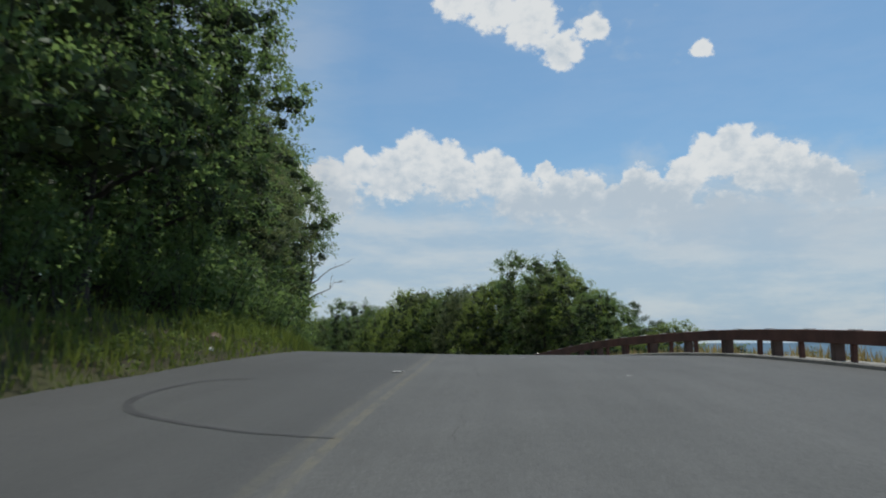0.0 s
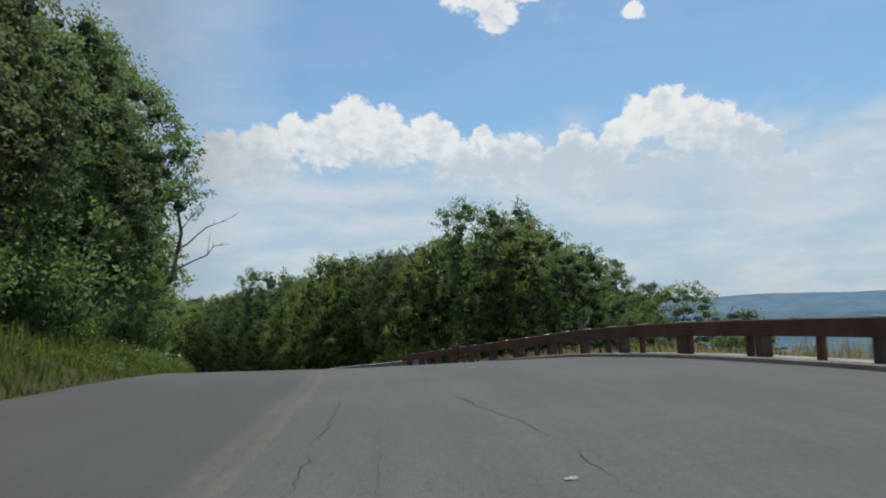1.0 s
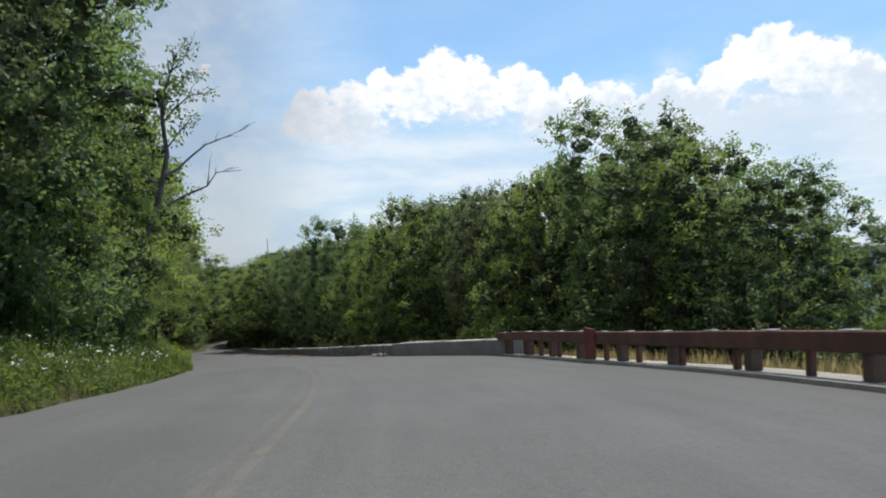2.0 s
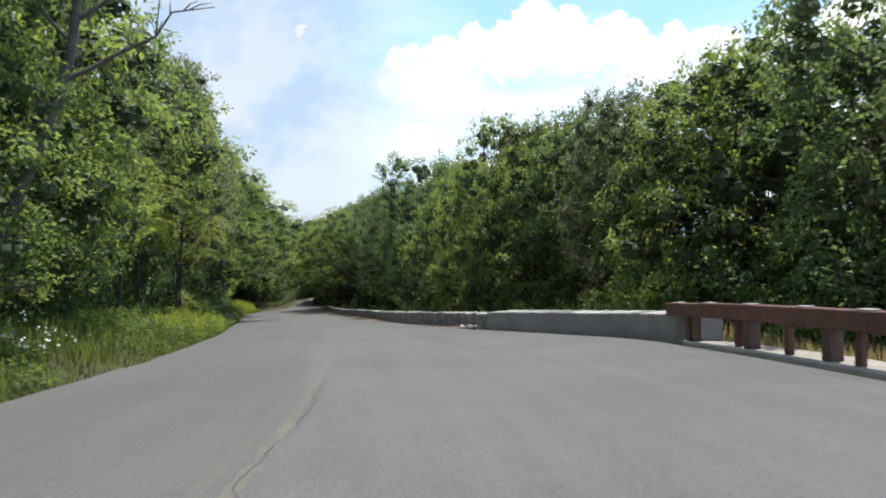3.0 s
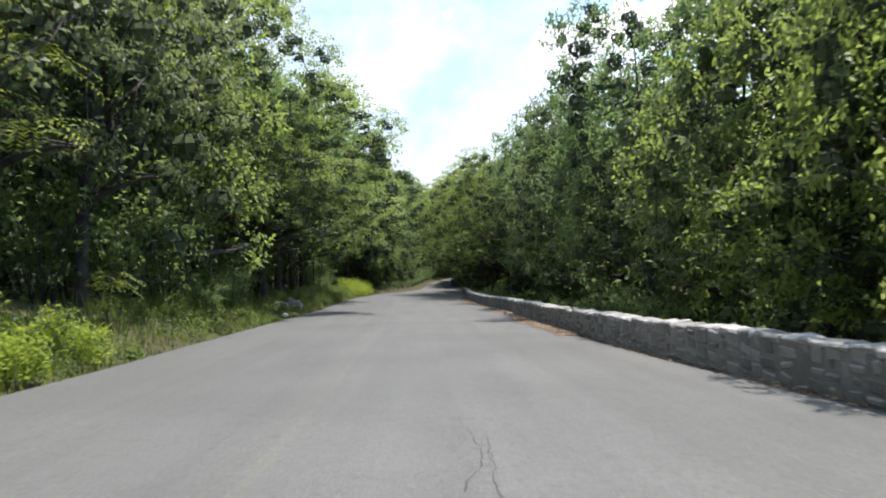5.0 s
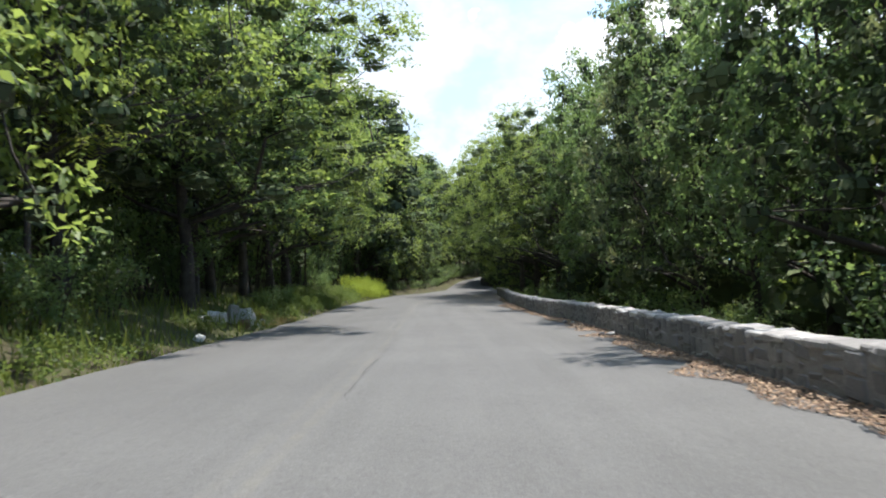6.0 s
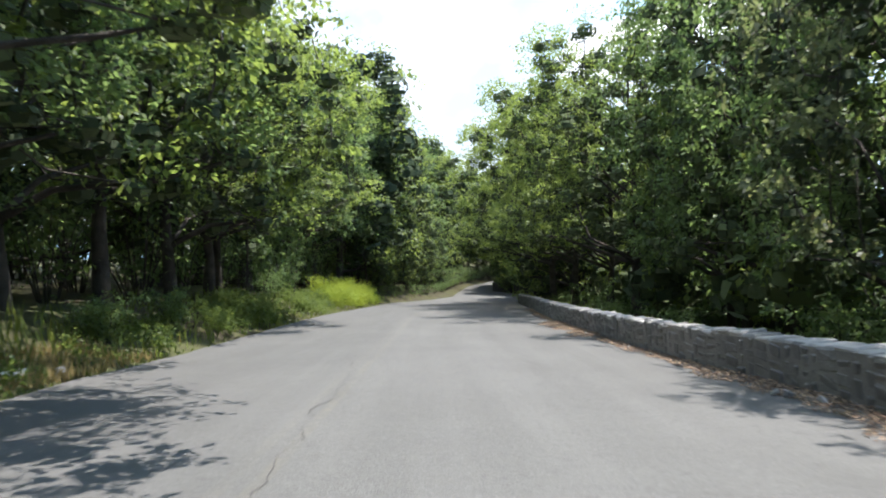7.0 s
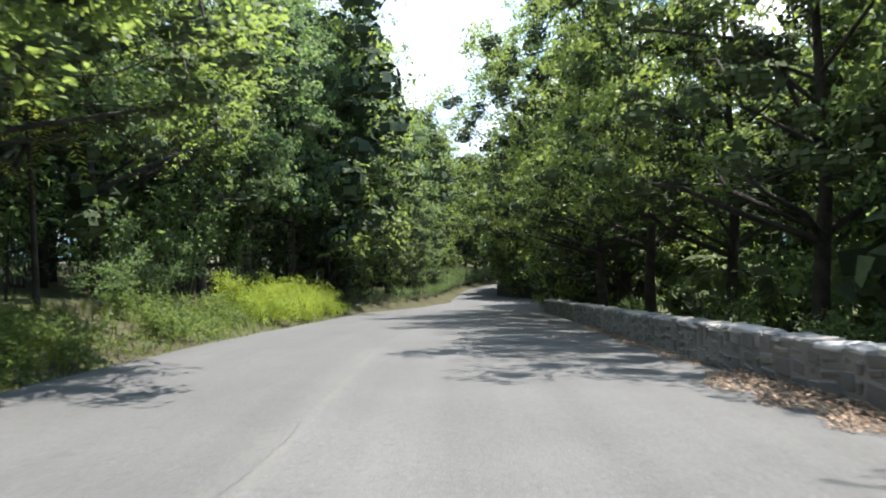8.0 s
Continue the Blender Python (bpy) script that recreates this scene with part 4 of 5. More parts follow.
    # trees on the slope behind the rail
    for kind, s, u, h in ((1, 52.2, 13.1, 12.2), (4, 50.8, 14.6, 11.0), (2, 48.4, 13.0, 9.4), (0, 51.6, 17.2, 9.8), (0, 46.0, 13.2, 8.0), (2, 44.0, 18.2, 7.2), (3, 43.0, 20.6, 5.0), (0, 55, 14.4, 12.2), (2, 55, 21.0, 9.4), (3, 41.5, 23.0, 4.6), (1, 57, 18, 11.6), (2, 57.5, 12.8, 11.3)):
        put(near[kind], s, u, h, 1.0, 180)
    for j, (s, u, h) in enumerate(((60, 16, 11.0), (58, 21, 11.5), (53, 17.5, 10.0), (52, 23.5, 9.2), (46.5, 23.5, 6.0), (44, 25.0, 4.6), (55, 25, 10.5), (49, 27, 8.6))):
        put(far[j % 2], s, u, h, 1.0, 180)
    for kind, s, u, h in ((3, 50.5, -8.0, 6.4), (2, 46.0, -8.6, 5.6), (3, 54.5, -8.2, 6.6), (2, 57, -8.4, 7.0)):
        put(near[kind], s, u, h, 1.0, 60)
    for s, u, h in ((50.8, 20.0, 9.9), (48.6, 20.4, 8.2)):
        p = at(s, u)
        grow_pine("pine_tree", int(10 * h), h, 3.1).matrix_basis = pose(p[0], p[1], p[2], 0, 0, 40 * s)
    # closing the bend
    for j in range(14):
        put(deep[0], 226 + 5 * (j % 3), -16 + 3.0 * j, 15.5)


build_walls()
plant_trees()


def plant_shrubs():
    pool = [
        tagged(grow_shrub("shrub", 31, 1.9, 1.3, 0.12, 25, M_OAK), "leafy green shrub at the edge of the wood", "shrub", "shrubs"),
        tagged(grow_shrub("shrub", 32, 2.6, 1.5, 0.125, 28, M_OAK), "dark green shrub at the edge of the wood", "shrub", "shrubs"),
        tagged(grow_shrub("shrub", 33, 1.4, 1.1, 0.105, 25, M_LIME), "bright green low shrub by the road", "shrub", "shrubs"),
        tagged(grow_shrub("shrub", 34, 2.6, 1.6, 0.12, 11, M_OAK), "dark green bush under the trees", "shrub", "shrubs"),
        tagged(grow_shrub("shrub", 35, 2.9, 1.5, 0.115, 40, M_MAPLE), "tall bright green bush behind the low wall", "shrub", "shrubs"),
    ]
    rnd, used = random.Random(41), {}

    def put(i, s, u, k):
        p = at(s, u)
        m = pose(p[0], p[1], p[2], 0, 0, rnd.uniform(0, 360)) @ Matrix.Scale(k, 4)
        if i in used:
            copy_thing(pool[i], m @ Matrix.Scale(1 / used[i], 4))
        else:
            used[i] = k
            pool[i].matrix_basis = m

    s = 8.0
    while s < 150:
        near_road = 2.9 if s < 76 else 2.6
        if 62 <= s < 76:
            put(rnd.choice((1, 3)), s, left_edge(s) - 3.4 + rnd.uniform(-0.4, 0.4), rnd.uniform(0.9, 1.3))
        if s < 62 or (76 < s < 100 and rnd.random() < 0.5):
            put(rnd.choice((0, 1, 1, 1, 2)), s, left_edge(s) - near_road + rnd.uniform(-0.8, 0.3), rnd.uniform(0.8, 1.4))
        put(rnd.choice((1, 3)), s + 0.7, left_edge(s) - near_road - 1.7 + rnd.uniform(-0.5, 0.5), rnd.uniform(1.1, 1.7))
        s += rnd.uniform(1.6, 2.6) if s < 84 else rnd.uniform(3.4, 5.4)
    s = 54.0
    while s < 138:
        put(rnd.choice((0, 1, 2)) if s < 67 else rnd.choice((0, 1)), s, right_edge(s) + 3.0 + rnd.uniform(-0.5, 1.2), rnd.uniform(0.6, 1.05))
        s += rnd.uniform(4.0, 7.0)
    for s, u, k in ((121.5, -7.6, 0.6), (124, -7.8, 0.6), (46.2, -6.9, 1.05), (47.3, -7.4, 1.2), (44.8, -7.3, 1.1), (49.6, -6.9, 1.0), (86.0, -6.8, 0.6), (89.0, -6.9, 0.7), (93, -7.6, 0.8), (104.5, -6.6, 0.55), (108, -6.7, 0.6)):
        put(rnd.choice((0, 1)), s, u, k)
    for s, u, k in ((143.8, 7.3, 0.8), (146, 8.2, 1.0), (150, 8.8, 1.2), (167.5, 7.2, 1.2), (171, 5.6, 1.2), (175, 3.9, 1.1), (178, 2.9, 1.0)):
        put(2 if s < 160 else 1, s, u, k)
    for s in np.arange(139, 205, 1.7):
        put(3, s, left_edge(s) - 1.1 - 0.5 * rnd.random(), rnd.uniform(0.7, 1.1) if s > 168 else rnd.uniform(0.25, 0.45))
        put(3, s, left_edge(s) - 5.0 - 3 * rnd.random(), rnd.uniform(1.5, 2.2))
    for s in np.arange(163, 205, 2.0):
        put(3, s, right_edge(s) + 1.6 + rnd.random(), rnd.uniform(0.8, 1.2))
        put(3, s, right_edge(s) + 6.0 + 3 * rnd.random(), rnd.uniform(1.8, 2.4))
    for s, du, k in ((66.5, 0.9, 0.5), (70.5, 1.0, 0.42), (78, 1.0, 0.45), (88.5, 1.0, 0.5), (96, 1.1, 0.45), (112, 1.1, 0.55), (124, 1.2, 0.6)):
        put(2, s, right_edge(s) + du, k)
    for s, u, k in ((58.2, 8.9, 1.05), (59.8, 9.0, 0.9), (62.6, 8.8, 0.95), (66.2, 7.8, 0.75)):
        put(4, s, u, k)
    for s, u in ((49, 14), (46.5, 16.5), (44.5, 18.5), (51.5, 10.8), (54, 12), (43, 21), (48, 18.5), (41, 22.5), (56, 11)):
        put(3, s, u, rnd.uniform(1.1, 1.6))
    for s in np.arange(82, 150, 2.6):
        put(3, s, right_edge(s) + rnd.uniform(8, 10), rnd.uniform(1.6, 2.2))
        put(3, s, right_edge(s) + rnd.uniform(12, 17), rnd.uniform(2.0, 2.6))
    for s in np.arange(78, 138, 1.9):
        put(3, s, rnd.uniform(-14.5, -12.0), rnd.uniform(1.1, 1.7))
    for s in np.arange(86, 150, 3.1):
        put(3, s, rnd.uniform(-24, -16.5), rnd.uniform(1.7, 2.5))
    for s, u, k in ((20, 9.6, 0.5), (24, 10.4, 0.6), (27, 9.2, 0.45), (31, 9.8, 0.6), (33.5, 10.8, 0.7), (37, 9.8, 0.6), (40, 10.5, 0.7), (46, 10, 0.6), (30, 13, 0.9), (36, 14, 1.0), (41, 14.5, 1.1)):
        put(rnd.choice((0, 2, 2)), s, u, k)


plant_shrubs()


def blades(rng, s, u, height, width, lean=0.35):
    """Upright narrow blades of grass or weeds."""
    base = at(s, u)
    count = len(s)
    w = rng.uniform(0, math.tau, count)
    h = height * rng.uniform(0.5, 1.25, count)
    tipoff = np.stack([np.cos(w) * h * lean, np.sin(w) * h * lean, h], 1)
    v2 = w + rng.uniform(0.8, 2.2, count)
    side = np.stack([np.cos(v2), np.sin(v2), 0 * w], 1) * (width * rng.uniform(0.6, 1.4, count))[:, None]
    low = base - [0, 0, 0.03]
    return np.stack([low, low + tipoff * 0.45 + side, low + tipoff, low + tipoff * 0.45 - side], 1).reshape(-1, 3)


def tufts(rng, s, d):
    return np.array([noise.noise(Vector((x * 0.35, y * 0.6, 1.0))) for x, y in zip(s, d)])


GROWTH_S = [0, 4, 50, 54, 60, 64, 75, 77, 90, 93, 102, 105, 111, 113, 117.5, 119, 126, 134, 137, 150]
GROWTH = [0.5, 0.6, 1, 0.7, 0.8, 1, 1, 0.5, 0.8, 0.3, 0.6, 0.35, 0.25, 1.0, 1.0, 0.45, 0.5, 0.6, 0.08, 0.05]


def plant_verge():
    rng = np.random.default_rng(9)
    # left verge: grass, then leafy weeds among it
    count = 40000
    s, d = rng.uniform(2, 150, count), rng.random(count) ** 1.3 * 2.7
    keep = rng.random(count) < np.interp(s, GROWTH_S, GROWTH) * np.interp(s, [0, 30, 60, 88, 95], [0.9, 0.75, 0.75, 0.75, 0.6])
    s, d = s[keep], d[keep]
    h = (0.16 + 0.34 * np.clip(tufts(rng, s, d) + 0.45, 0, 1) + 0.09 * np.minimum(d, 2.5)) * ease((d + 0.22) / 0.9)
    v = blades(rng, s, left_edge(s) + 0.03 - d, h, 0.017)
    tagged(new("verge_grass", quads_mesh("verge_grass", v, [M_GRASS])), "tall green grass along the edge of the road", "grass", "", "stuff")
    centre = []
    for _ in range(290):
        x, y = rng.uniform(2, 128), 0.35 + rng.random() * 1.9
        if rng.random() > np.interp(x, GROWTH_S, GROWTH) * np.interp(x, (28, 40), (0.4, 1)):
            continue
        tallest, wide = rng.uniform(0.3, 0.8) * ease((y + 0.5) / 1.3), rng.uniform(0.22, 0.5)
        for _ in range(11):
            dx, dy = rng.normal(size=2) * wide
            off = math.hypot(dx, dy) / wide
            stalk = tallest * rng.uniform(0.7, 1.1) * math.exp(-0.22 * off * off)
            base = at(x + dx, min(left_edge(x) - y - dy, left_edge(x) - 0.12))
            centre += [base + [0, 0, stalk * q] for q in (0.35, 0.7, 1.0)]
    for _ in range(48):
        x, y = rng.uniform(53, 75), 0.3 + rng.random() * 1.7
        tallest = rng.uniform(0.4, 0.85) * ease((y + 0.6) / 1.3)
        for _ in range(10):
            dx, dy = rng.normal(size=2) * 0.3
            base = at(x + dx, min(left_edge(x) - y - dy, left_edge(x) - 0.12))
            stalk = tallest * rng.uniform(0.65, 1.1)
            centre += [base + [0, 0, stalk * q] for q in (0.35, 0.7, 1.0)]
    for lo, hi, many in ((113.2, 117.6, 26), (119.8, 125.5, 20), (104.5, 106.0, 5), (109.2, 112.4, 16)):
        for _ in range(many):
            x, y = rng.uniform(lo, hi), 0.35 + rng.random() * 1.5
            tallest = rng.uniform(0.4, 0.9) * ease((y + 0.5) / 1.3)
            for _ in range(9):
                dx, dy = rng.normal(size=2) * 0.2
                base = at(x + dx, min(left_edge(x) - y - dy, left_edge(x) - 0.12))
                stalk = tallest * rng.uniform(0.65, 1.1)
                centre += [base + [0, 0, stalk * q] for q in (0.35, 0.7, 1.0)]
    v = leaf_cloud(rng, np.array(centre), np.full(len(centre), 0.14), 9, 0.082, 0.1, 2.3)
    tagged(new("verge_weeds", quads_mesh("verge_weeds", v, [M_LIME])), "leafy bright green weeds along the road", "weeds", "", "stuff")
    # yellow-green goldenrod: a stand further on, single clumps before it
    centre = []
    for _ in range(30):
        x, y = rng.uniform(60, 75.5), 0.25 + rng.random() * 1.3
        tallest = rng.uniform(0.45, 0.95) * ease((y + 0.6) / 1.3)
        for _ in range(9):
            dx, dy = rng.normal(size=2) * 0.24
            stalk = tallest * rng.uniform(0.6, 1.15)
            base = at(x + dx, min(left_edge(x) - y - dy, left_edge(x) - 0.1))
            centre += [base + [0, 0, stalk * q] for q in (0.3, 0.6, 0.85, 1.0)]
    for _ in range(62):
        x, y = rng.uniform(126.5, 138.5), abs(rng.normal(0.9, 0.6)) + 0.3
        tallest = rng.uniform(0.6, 1.35) * ease((y + 0.5) / 1.4)
        for _ in range(13):
            dx, dy = rng.normal(size=2) * 0.26
            stalk = tallest * rng.uniform(0.75, 1.1)
            base = at(x + dx, min(left_edge(x) - y - dy, left_edge(x) - 0.1))
            centre += [base + [0, 0, stalk * q] for q in (0.3, 0.55, 0.8, 1.0)]
    v = leaf_cloud(rng, np.array(centre), np.full(len(centre), 0.12), 9, 0.09, 0.0, 2.6)
    tagged(new("goldenrod", quads_mesh("goldenrod", v, [M_YELLOW])), "yellow-green stand of goldenrod beside the road", "weeds", "", "stuff")
    # small white flowers
    count = 240
    s, d = rng.uniform(38, 52, count), 0.5 + rng.random(count) * 2.4
    centre = at(s, left_edge(s) - d, 0.45) + rng.normal(size=(count, 3)) * [0, 0, 0.12]
    v = leaf_cloud(rng, centre, np.full(count, 0.03), 3, 0.045, -0.3, 1.1)
    tagged(new("white_flowers", quads_mesh("white_flowers", v, [M_FLOWER])), "small white wild flowers in the verge", "flowers", "", "stuff")
    # behind the rail
    count = 22000
    s, d = rng.uniform(8, 54, count), 1.0 + rng.random(count) ** 1.2 * 6.5
    extra = rng.uniform(99.5, 104.0, 1500)
    u = np.concatenate([right_edge(s) + d, left_edge(extra) - 0.1 - 1.3 * rng.random(1500)])
    s, d = np.concatenate([s, extra]), np.concatenate([d, np.full(1500, 1.0)])
    v = blades(rng, s, u, (0.30 + 0.25 * np.clip(tufts(rng, s, d) + 0.5, 0, 1)) * np.where(s > 90, 0.42, 1.0), 0.014)
    tagged(new("dry_grass", quads_mesh("dry_grass", v, [M_STRAW])), "dry straw-coloured grass in patches beside the road", "grass", "", "stuff")


plant_verge()


# ---- single plants ----
def grow_heaven(name, seed, height, heads, length):
    """A young tree of heaven: a slim forked stem, each fork ending in a rosette of long fronds with paired leaflets."""
    rnd, rng = random.Random(seed), np.random.default_rng(seed)
    verts, faces, quads = [], [], []
    top = Vector((0.16 * height, 0.03 * height, height))
    tube(verts, faces, [Vector((0, 0, -0.3)), top * 0.5 + Vector((-0.05, 0.04, 0)), top], [0.014 * height, 0.010 * height, 0.004 * height], 6)
    for h in range(heads):
        w = h * 2.4 + rnd.uniform(-0.5, 0.5)
        root = top * (1.0 if h == 0 else rnd.uniform(0.45, 0.85))
        head = root if h == 0 else root + Vector((math.cos(w) * 0.17 + 0.06, math.sin(w) * 0.17, rnd.uniform(0.03, 0.14))) * height
        if h:
            tube(verts, faces, [root, root.lerp(head, 0.5) + Vector((0, 0, -0.02 * height)), head], [0.005 * height, 0.004 * height, 0.003 * height], 5)
        for i in range(rnd.randint(8, 11)):
            w = i * 2.4 + rnd.uniform(-0.5, 0.5)
            lift, fall = rnd.uniform(0.15, 0.75), rnd.uniform(0.5, 0.95)
            out, reach = Vector((math.cos(w), math.sin(w), 0)), length * rnd.uniform(0.7, 1.2)
            base = head - Vector((0, 0, rnd.uniform(0, 0.09) * height)) * (heads > 1)
            line = [base + out * reach * q + Vector((0, 0, reach * (lift * q - fall * q * q))) for q in np.linspace(0, 1, 7)]
            tube(verts, faces, line, [0.010, 0.009, 0.008, 0.007, 0.006, 0.005, 0.003], 4)
            across = Vector((-out.y, out.x, 0))
            for j in range(11):
                q = 0.16 + 0.84 * j / 10
                k = min(q * 6, 5.999)
                p = line[int(k)].lerp(line[int(k) + 1], k % 1)
                tip = (line[min(int(k) + 1, 6)] - line[int(k)]).normalized()
                long = length * 0.21 * (1.0 - 0.45 * abs(q - 0.45)) * rnd.uniform(0.85, 1.1)
                for sign in (-1, 1):
                    d = (across * sign + tip * 0.35 + Vector((0, 0, rnd.uniform(-0.5, -0.05)))).normalized()
                    side = tip * long * 0.15
                    quads += [p, p + d * long * 0.4 + side, p + d * long, p + d * long * 0.4 - side]
    plant = empty(name)
    part("stem", mesh_of("stem", verts, faces, [M_BARK], True), plant)
    part("fronds", quads_mesh("fronds", np.array([tuple(q) for q in quads]), [M_FROND]), plant, "", "stuff")
    return tagged(plant, "young tree of heaven with long bright feathered leaves", "young tree", "trees of heaven")


def plant_heaven():
    tall, small = grow_heaven("tree_of_heaven", 51, 5.6, 6, 1.0), grow_heaven("tree_of_heaven", 52, 1.3, 2, 0.7)
    for proto, spots in ((tall, ((72.8, -6.9, 1.0), (71.2, -7.0, 1.1), (69.4, -7.0, 0.95), (74.4, -7.5, 1.0), (72.0, -8.0, 1.2), (70.2, -8.2, 1.25), (66.5, -7.9, 0.95), (63.5, -8.0, 1.0), (90.4, -8.0, 1.05), (92.4, -8.1, 0.95), (57.5, -7.8, 0.8), (119.5, -8.2, 0.9))), (small, ((72.6, -6.9, 1.0), (71.4, -7.2, 1.15), (79, -7.0, 0.9), (52, -7.0, 0.8)))):
        for j, (s, u, k) in enumerate(spots):
            p = at(s, u)
            m = pose(p[0], p[1], p[2], 0, 0, heading(s) + 67 * (j % 5) - 130) @ Matrix.Scale(k, 4)
            if j:
                copy_thing(proto, m @ Matrix.Scale(1 / spots[0][2], 4))
            else:
                proto.matrix_basis = m


plant_heaven()


def dead_tree():
    """A half-dead tree: an upright stem with leaves at the top and two bare boughs that reach out over the verge."""
    rnd, rng = random.Random(77), np.random.default_rng(77)
    p = at(52, -7.6)
    tree = empty("dead_tree", pose(*p, 0, 0, heading(52)))
    tagged(tree, "half-dead tree with bare crooked boughs and sparse leaves on top", "tree")

    def limb(points, r, end=0.008):
        """A crooked limb through (across, up) points, with short twigs along its outer half."""
        line = [Vector((x, 0.25 * noise.noise(Vector((x, z * 0.7, 5))), z)) for x, z in points]
        v, f = [], []
        tube(v, f, line, [r + (end - r) * i / (len(line) - 1) for i in range(len(line))], 6)
        for a_, b_ in zip(line[len(line) // 2 - 1:-1], line[len(line) // 2:]):
            for _ in range(2):
                q = a_.lerp(b_, rnd.random())
                way_ = ((b_ - a_).normalized() + Vector((rnd.uniform(-0.5, 0.6), rnd.uniform(-0.9, 0.9), rnd.uniform(-0.3, 1.0)))).normalized() * rnd.uniform(0.25, 0.7)
                tube(v, f, [q, q + way_ * 0.5 + Vector((0, 0, 0.04)), q + way_], [r * 0.28, r * 0.2, 0.004], 4)
        return mesh_of("bough", v, f, [M_DEAD], True), line

    stem, _ = limb([(0, -0.5), (0.4, 1.5), (1.1, 3.0), (1.72, 4.25), (1.92, 5.1), (2.2, 6.4), (2.07, 7.5), (2.12, 8.4), (2.4, 9.2), (2.6, 9.9)], 0.16, 0.02)
    trunk = part("trunk", stem, tree)
    leafy_ends = []
    for points, r, leaves in (
        ([(2.05, 5.65), (2.5, 5.9), (2.9, 6.3), (3.43, 6.74), (4.08, 7.0), (4.8, 7.35)], 0.055, False),
        ([(1.75, 4.5), (2.2, 4.75), (2.67, 5.0), (3.43, 5.33), (3.75, 5.8), (4.57, 5.85)], 0.06, False),
        ([(3.43, 5.33), (3.5, 5.8), (3.56, 6.25)], 0.02, False),
        ([(2.1, 7.5), (2.5, 8.0), (3.0, 8.4), (3.6, 8.5)], 0.04, True),
        ([(2.1, 8.3), (2.5, 8.7), (2.9, 9.1), (3.2, 9.2)], 0.035, True),
        ([(2.1, 8.2), (1.7, 8.7), (1.5, 9.2)], 0.035, True),
        ([(2.4, 9.2), (2.9, 9.8), (3.1, 10.2)], 0.025, True),
        ([(2.2, 6.6), (2.7, 7.3), (3.0, 7.6)], 0.03, True),
        ([(1.95, 5.2), (1.4, 5.9), (1.0, 6.8)], 0.045, True),
    ):
        me, line = limb(points, r)
        part("bough", me, trunk)
        leafy_ends += [tuple(q) for q in line[1:]] if leaves else []
    ends = np.array(leafy_ends + [(2.6, 0, 9.9), (2.45, 0, 9.4), (2.2, 0.1, 8.9)])
    part("crown", quads_mesh("crown", leaf_cloud(rng, ends, np.full(len(ends), 0.38), 46, 0.125), [M_OAK]), tree)


dead_tree()


# ---- on and beside the road ----
def stone_pile():
    for name, me, s, u, z, turn, label in (
        ("concrete_block", box_mesh("concrete_block", 0.60, 0.34, 0.26, [M_BLOCK], 0.03, 0.045, 3, True), 97.7, -6.65, 0.0, (9, 12, 25), "tilted grey concrete slab in the grass"),
        ("concrete_block", box_mesh("concrete_block", 0.30, 0.28, 0.58, [M_BLOCK], 0.03, 0.04, 5, True), 98.4, -6.35, 0.0, (-6, 8, 50), "upright grey concrete block by the road"),
        ("concrete_block", box_mesh("concrete_block", 0.30, 0.24, 0.20, [M_BLOCK], 0.03, 0.035, 6, True), 96.8, -6.7, 0.0, (10, -8, -15), "small grey concrete block in the weeds"),
        ("rock", rock_mesh("rock", 0.34, [M_ROCK], 2, 1.15), 98.9, -6.1, 0.18, (0, 0, 40), "pale white angular rock by the road"),
        ("rock", rock_mesh("rock", 0.24, [M_BROWN], 4, 0.7), 98.3, -5.98, 0.08, (0, 0, 10), "brown rock in front of concrete blocks"),
        ("rock", rock_mesh("rock", 0.12, [M_ROCK], 6, 0.6), 99.4, -5.85, 0.03, (0, 0, 70), "small pale rock at the road edge"),
        ("rock", rock_mesh("rock", 0.14, [M_ROCK], 9, 0.7), 93.4, -5.75, 0.05, (0, 0, 30), "small pale rock at the road edge"),
        ("rock", rock_mesh("rock", 0.17, [M_ROCK], 12, 0.7), 100.3, -5.95, 0.06, (0, 0, 80), "pale rock in dry grass at the road edge"),
        ("rock", rock_mesh("rock", 0.12, [M_BLOCK], 13, 0.7), 101.2, -5.8, 0.05, (0, 0, 20), "grey rock in dry grass at the road edge"),
        ("rock", rock_mesh("rock", 0.24, [M_BROWN], 14, 0.8), 16.8, -6.5, 0.12, (0, 0, 50), "tan boulder half hidden in weeds"),
        ("rock", rock_mesh("rock", 0.10, [M_ROCK], 15, 0.7), 15.7, -6.2, 0.04, (0, 0, 10), "small pale rock at the road edge"),
    ):
        p = at(s, u)
        ob = new(name, me)
        ob.matrix_world = pose(p[0], p[1], p[2] + z - 0.02, *turn)
        tagged(ob, label, "block" if "block" in name else "rock", "stones by the road")


